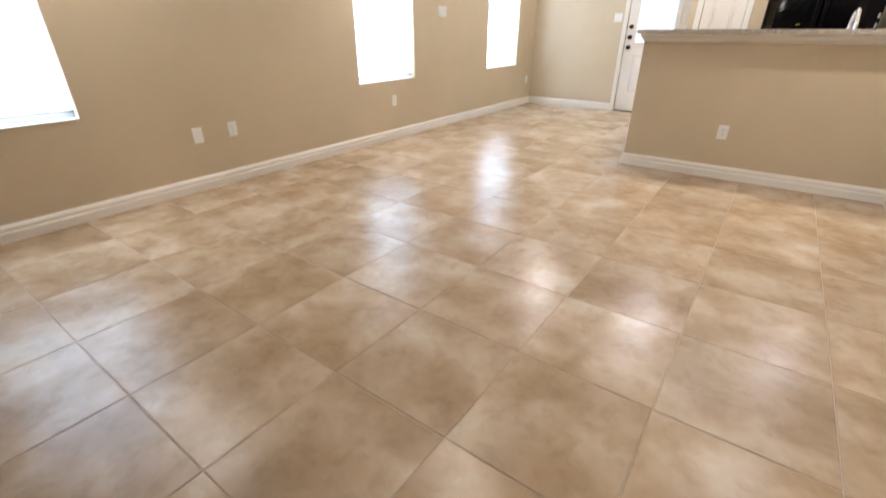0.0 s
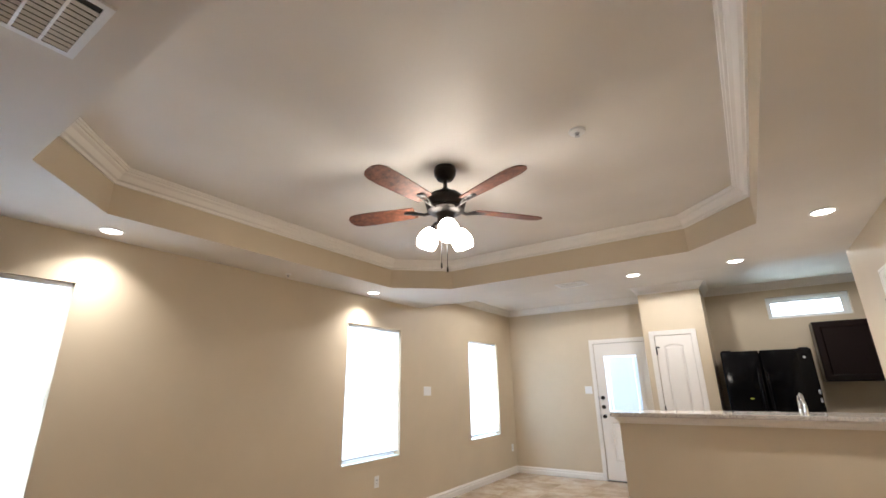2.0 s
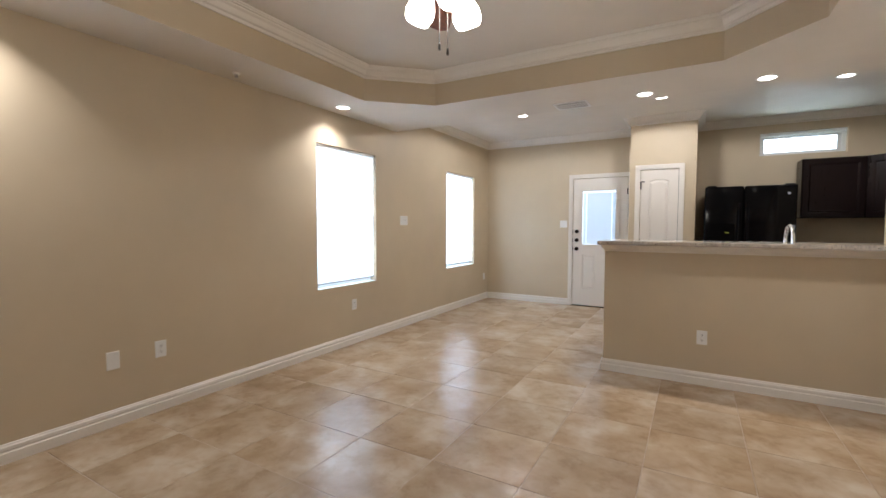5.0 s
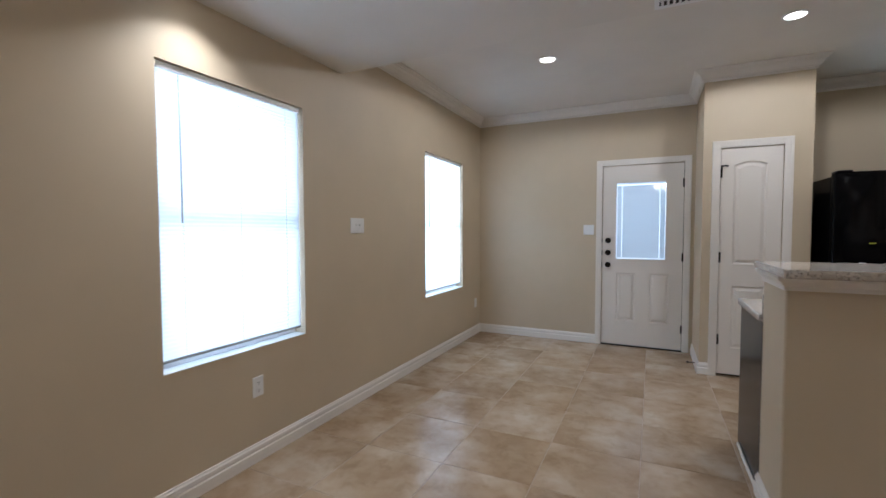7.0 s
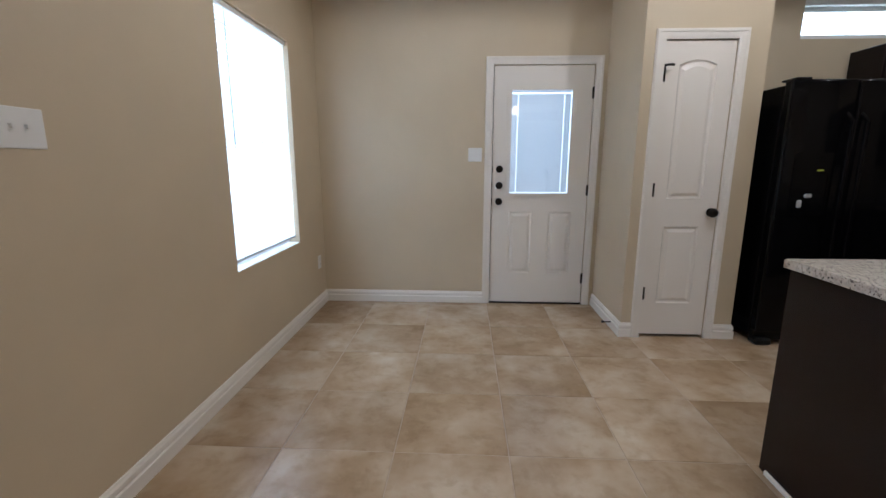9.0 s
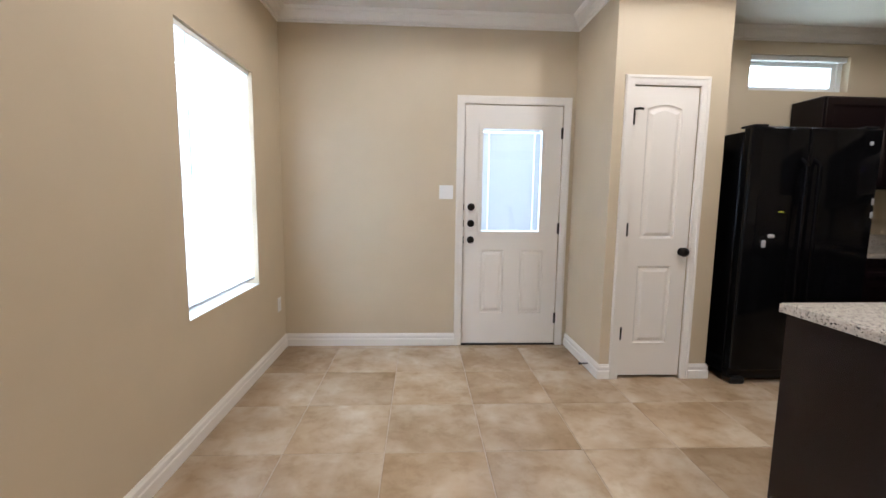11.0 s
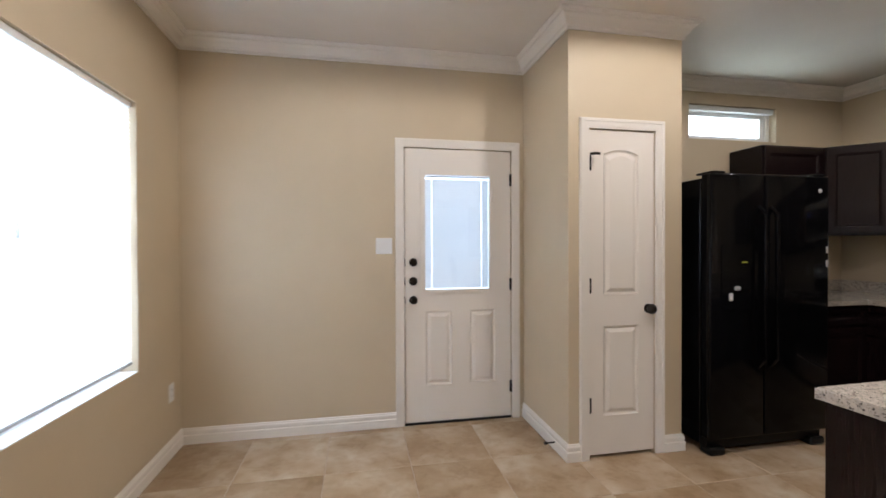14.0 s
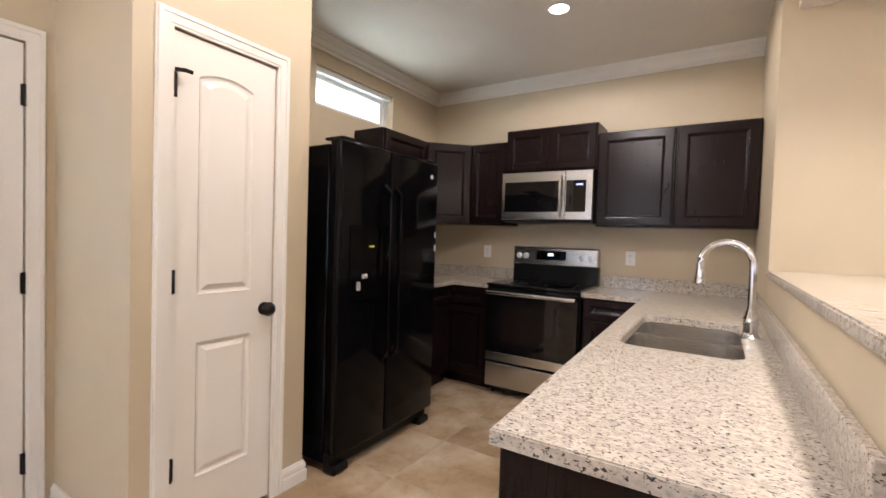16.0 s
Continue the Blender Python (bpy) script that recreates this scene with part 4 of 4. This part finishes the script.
# range
def stove():
    x0, y0, y1 = 4.945, 8.332, 9.090
    t = thing("electric_range", (x0 + 0.3, (y0 + y1) / 2, 0), "black and stainless steel electric range with glass cooktop", "range")
    part("body", box(x0 + 0.03, y0, 0.05, KX - 0.03, y1, 0.895, 0.003), BLACKPLASTIC, t)
    part("cooktop", box(x0 - 0.005, y0 - 0.003, 0.896, KX - 0.10, y1 + 0.003, 0.916, 0.006), BLACKGLASS, t, "black glass cooktop")
    for cx, cy, r in ((x0 + 0.16, y0 + 0.2, 0.11), (x0 + 0.16, y1 - 0.2, 0.085), (x0 + 0.40, y0 + 0.2, 0.085), (x0 + 0.40, y1 - 0.2, 0.11)):
        part("burner_ring", lathe([(r - 0.004, 0.9162), (r, 0.9166), (r + 0.001, 0.9162)], (cx, cy, 0), seg=36), GREYRING, t)
    d = part("oven_door", box(x0, y0 + 0.006, 0.285, x0 + 0.032, y1 - 0.006, 0.885, 0.006), BLACKGLASS, t, "black glass oven door")
    part("door_trim", box(x0 - 0.006, y0 + 0.006, 0.285, x0 - 0.0005, y1 - 0.006, 0.355, 0.002), STEEL, d, "stainless strip along the oven door")
    part("oven_window", box(x0 - 0.003, y0 + 0.13, 0.44, x0 - 0.0005, y1 - 0.13, 0.73, 0.001), OVENGLASS, d)
    b = tube([(x0 - 0.045, y0 + 0.02, 0.845), (x0 - 0.045, y1 - 0.02, 0.845)], 0.017, 14)
    for y in (y0 + 0.05, y1 - 0.05):
        tube([(x0 - 0.045, y, 0.845), (x0 + 0.004, y, 0.845)], 0.011, 10, b)
    part("door_handle", b, STEEL, d, "stainless bar handle", True)
    part("drawer", box(x0 - 0.004, y0 + 0.006, 0.075, x0 + 0.03, y1 - 0.006, 0.265, 0.006), STEEL, t, "stainless storage drawer")
    part("back_guard", box(KX - 0.095, y0, 0.897, KX - 0.025, y1, 1.085, 0.006), BLACKPLASTIC, t)
    p = part("control_panel", box(KX - 0.105, y0 - 0.002, 1.055, KX - 0.020, y1 + 0.002, 1.215, 0.01), STEEL, t, "stainless control panel")
    xf = KX - 0.106
    part("display", box(xf - 0.003, y0 + 0.27, 1.105, xf + 0.002, y1 - 0.22, 1.185, 0.001), BLACKGLASS, p)
    part("clock_digits", box(xf - 0.0042, y0 + 0.385, 1.145, xf - 0.0032, y0 + 0.425, 1.160), CLOCK, p, "small lit white clock digits")
    for y in (y0 + 0.06, y0 + 0.135, y1 - 0.06, y1 - 0.125):
        part("dial", lathe([(0.026, 0), (0.026, -0.004), (0.020, -0.006), (0.018, -0.026), (0.0, -0.027)], (xf, y, 1.135), "x", 18), DIALGREY, p, "round control dial", True)
    for y in (y0 + 0.05, y1 - 0.05):
        for x in (x0 + 0.08, KX - 0.1):
            part("foot", lathe([(0.018, 0), (0.018, 0.05)], (x, y, 0), seg=12), BLACKPLASTIC, t)


GREYRING = material("cooktop_ring", (0.05, 0.05, 0.05), 0.3)[0]
DIALGREY = material("dial_silver", (0.72, 0.71, 0.70), 0.35, 0.4)[0]
OVENGLASS = material("oven_window_glass", (0.012, 0.008, 0.007), 0.03)[0]
stove()


def microwave():
    x0, y0, y1, z0, z1 = 5.175, 8.328, 9.092, 1.425, 1.845
    t = thing("microwave", (x0 + 0.2, (y0 + y1) / 2, z0), "stainless steel microwave mounted over the range", "microwave")
    part("body", box(x0 + 0.03, y0, z0, KX - 0.003, y1, z1, 0.003), BLACKPLASTIC, t)
    split = y0 + 0.215
    d = part("door", box(x0, split + 0.002, z0 + 0.022, x0 + 0.03, y1, z1 - 0.006, 0.004), STEEL, t, "stainless microwave door")
    part("window", box(x0 - 0.003, split + 0.055, z0 + 0.085, x0 - 0.0004, y1 - 0.03, z1 - 0.085, 0.001), BLACKGLASS, d, "dark glass window")
    b = tube([(x0 - 0.002, split + 0.03, z0 + 0.05), (x0 - 0.03, split + 0.03, z0 + 0.075), (x0 - 0.042, split + 0.03, (z0 + z1) / 2), (x0 - 0.03, split + 0.03, z1 - 0.075), (x0 - 0.002, split + 0.03, z1 - 0.05)], 0.012, 12)
    part("handle", b, STEEL, d, "bowed stainless handle", True)
    c = part("control_panel", box(x0, y0, z0 + 0.022, x0 + 0.03, split - 0.002, z1 - 0.006, 0.004), STEEL, t, "stainless control panel")
    part("keypad", box(x0 - 0.003, y0 + 0.05, z0 + 0.085, x0 - 0.0004, split - 0.01, z1 - 0.085, 0.001), BLACKGLASS, c)
    part("display", box(x0 - 0.0042, y0 + 0.075, z1 - 0.125, x0 - 0.0032, y0 + 0.125, z1 - 0.113), BLUELED, c, "lit blue clock display")
    part("vent_grille", box(x0 + 0.004, y0 + 0.01, z0 + 0.002, x0 + 0.03, y1 - 0.01, z0 + 0.020, 0.002), BLACKPLASTIC, t)


microwave()


def refrigerator():
    x0, x1, yf, h = 3.325, 4.235, 9.135, 1.785
    t = thing("refrigerator", ((x0 + x1) / 2, 9.6, 0), "glossy black side-by-side refrigerator with ice dispenser", "refrigerator")
    part("cabinet_body", box(x0 + 0.006, yf + 0.095, 0.045, x1 - 0.006, KY - 0.03, h - 0.03, 0.006), BLACKGLOSS, t)
    split = x0 + 0.405
    for nm, a, c in (("freezer_door", x0, split - 0.003), ("fridge_door", split + 0.003, x1)):
        d = part(nm, box(a, yf, 0.10, c, yf + 0.085, h - 0.005, 0.016, None, 3), BLACKGLOSS, t, "rounded glossy black door", True)
        hx = split - 0.045 if nm == "freezer_door" else split + 0.045
        b = tube([(hx, yf + 0.004, 0.55), (hx, yf - 0.04, 0.60), (hx, yf - 0.048, 1.0), (hx, yf - 0.04, 1.52), (hx, yf + 0.004, 1.57)], [0.014, 0.015, 0.014, 0.015, 0.014], 12)
        part("handle", b, BLACKGLOSS, d, "long black door handle", True)
        if nm == "freezer_door":
            w = along_x(yf - 0.006)
            part("dispenser_frame", plate([rounded(a + 0.075, 0.92, c - 0.085, 1.33, 0.02, w), rounded(a + 0.095, 0.945, c - 0.105, 1.20, 0.02, w)], (0, 0.007, 0)), BLACKGLOSS, d, "black ice and water dispenser")
            part("dispenser_recess", box(a + 0.095, yf - 0.0025, 0.945, c - 0.105, yf - 0.0008, 1.20), BLACKGLOSS, d)
            part("paddle", box(a + 0.125, yf - 0.012, 0.975, a + 0.155, yf - 0.003, 1.025, 0.006), GREY, d, "grey dispenser paddle")
            part("paddle", box(a + 0.165, yf - 0.012, 1.04, a + 0.212, yf - 0.003, 1.066, 0.006), GREY, d, "grey dispenser paddle")
            part("sticker", box(a + 0.222, yf - 0.008, 1.212, a + 0.262, yf - 0.0062, 1.222), YELLOW, d, "small yellow sticker")
        else:
            part("badge", lathe([(0.014, 0), (0.014, -0.002), (0, -0.0021)], (x1 - 0.08, yf, 1.68), "y", 18), GREY, d, "small round grey badge")
            for z in (1.18, 1.27):
                part("sticker", box(x1 - 0.03, yf - 0.0012, z, x1 - 0.012, yf - 0.0002, z + 0.045), GREY, d, "small pale sticker")
    part("base_grille", box(x0 + 0.01, yf + 0.05, 0.025, x1 - 0.01, yf + 0.10, 0.095, 0.004), BLACKPLASTIC, t)
    for x in (x0 + 0.07, x1 - 0.07):
        part("hinge_cover", box(x - 0.05, yf + 0.01, h - 0.006, x + 0.05, yf + 0.15, h + 0.008, 0.006), BLACKPLASTIC, t)
        part("foot", box(x - 0.065, yf + 0.005, 0.0, x + 0.05, yf + 0.10, 0.05, 0.012), BLACKPLASTIC, t)


refrigerator()

# ---- floor ----
FX0, FX1, FY0, FY1 = LEFT, KX, NEAR, KY
solo("floor", box(FX0 - T, FY0 - T, -0.12, FX1 + T, FY1 + T, -0.0025), GROUT, "beige stone-look tile floor with tan grout", "floor", "structure")
TXP, TYP, TX, TY, GAP = 0.5085, 0.513, 0.974, 2.735, 0.0036
floor_ob = bpy.data.objects["floor"]
meshes = {}
i = math.floor((FX0 - TX) / TXP)
while TX + i * TXP < FX1:
    a0, a1 = max(TX + i * TXP + GAP / 2, FX0), min(TX + (i + 1) * TXP - GAP / 2, FX1)
    j = math.floor((FY0 - TY) / TYP)
    while TY + j * TYP < FY1:
        c0, c1 = max(TY + j * TYP + GAP / 2, FY0), min(TY + (j + 1) * TYP - GAP / 2, FY1)
        if a1 - a0 > 0.02 and c1 - c0 > 0.02 and not (a0 > RIGHT + T and c1 < STUB - T):
            key = (round(a1 - a0, 4), round(c1 - c0, 4))
            if key not in meshes:
                b = box(0, 0, -0.0024, key[0], key[1], 0.0)
                bmesh.ops.bevel(b, geom=[e for e in b.edges if min(v.co.z for v in e.verts) > -0.001], offset=0.0018, segments=1, affect="EDGES")
                meshes[key] = finish("tile", b, TILE)
            t = new("tile", meshes[key])
            t.parent = floor_ob
            t.location = (a0, c0, random.uniform(-0.0004, 0.0))
        j += 1
    i += 1
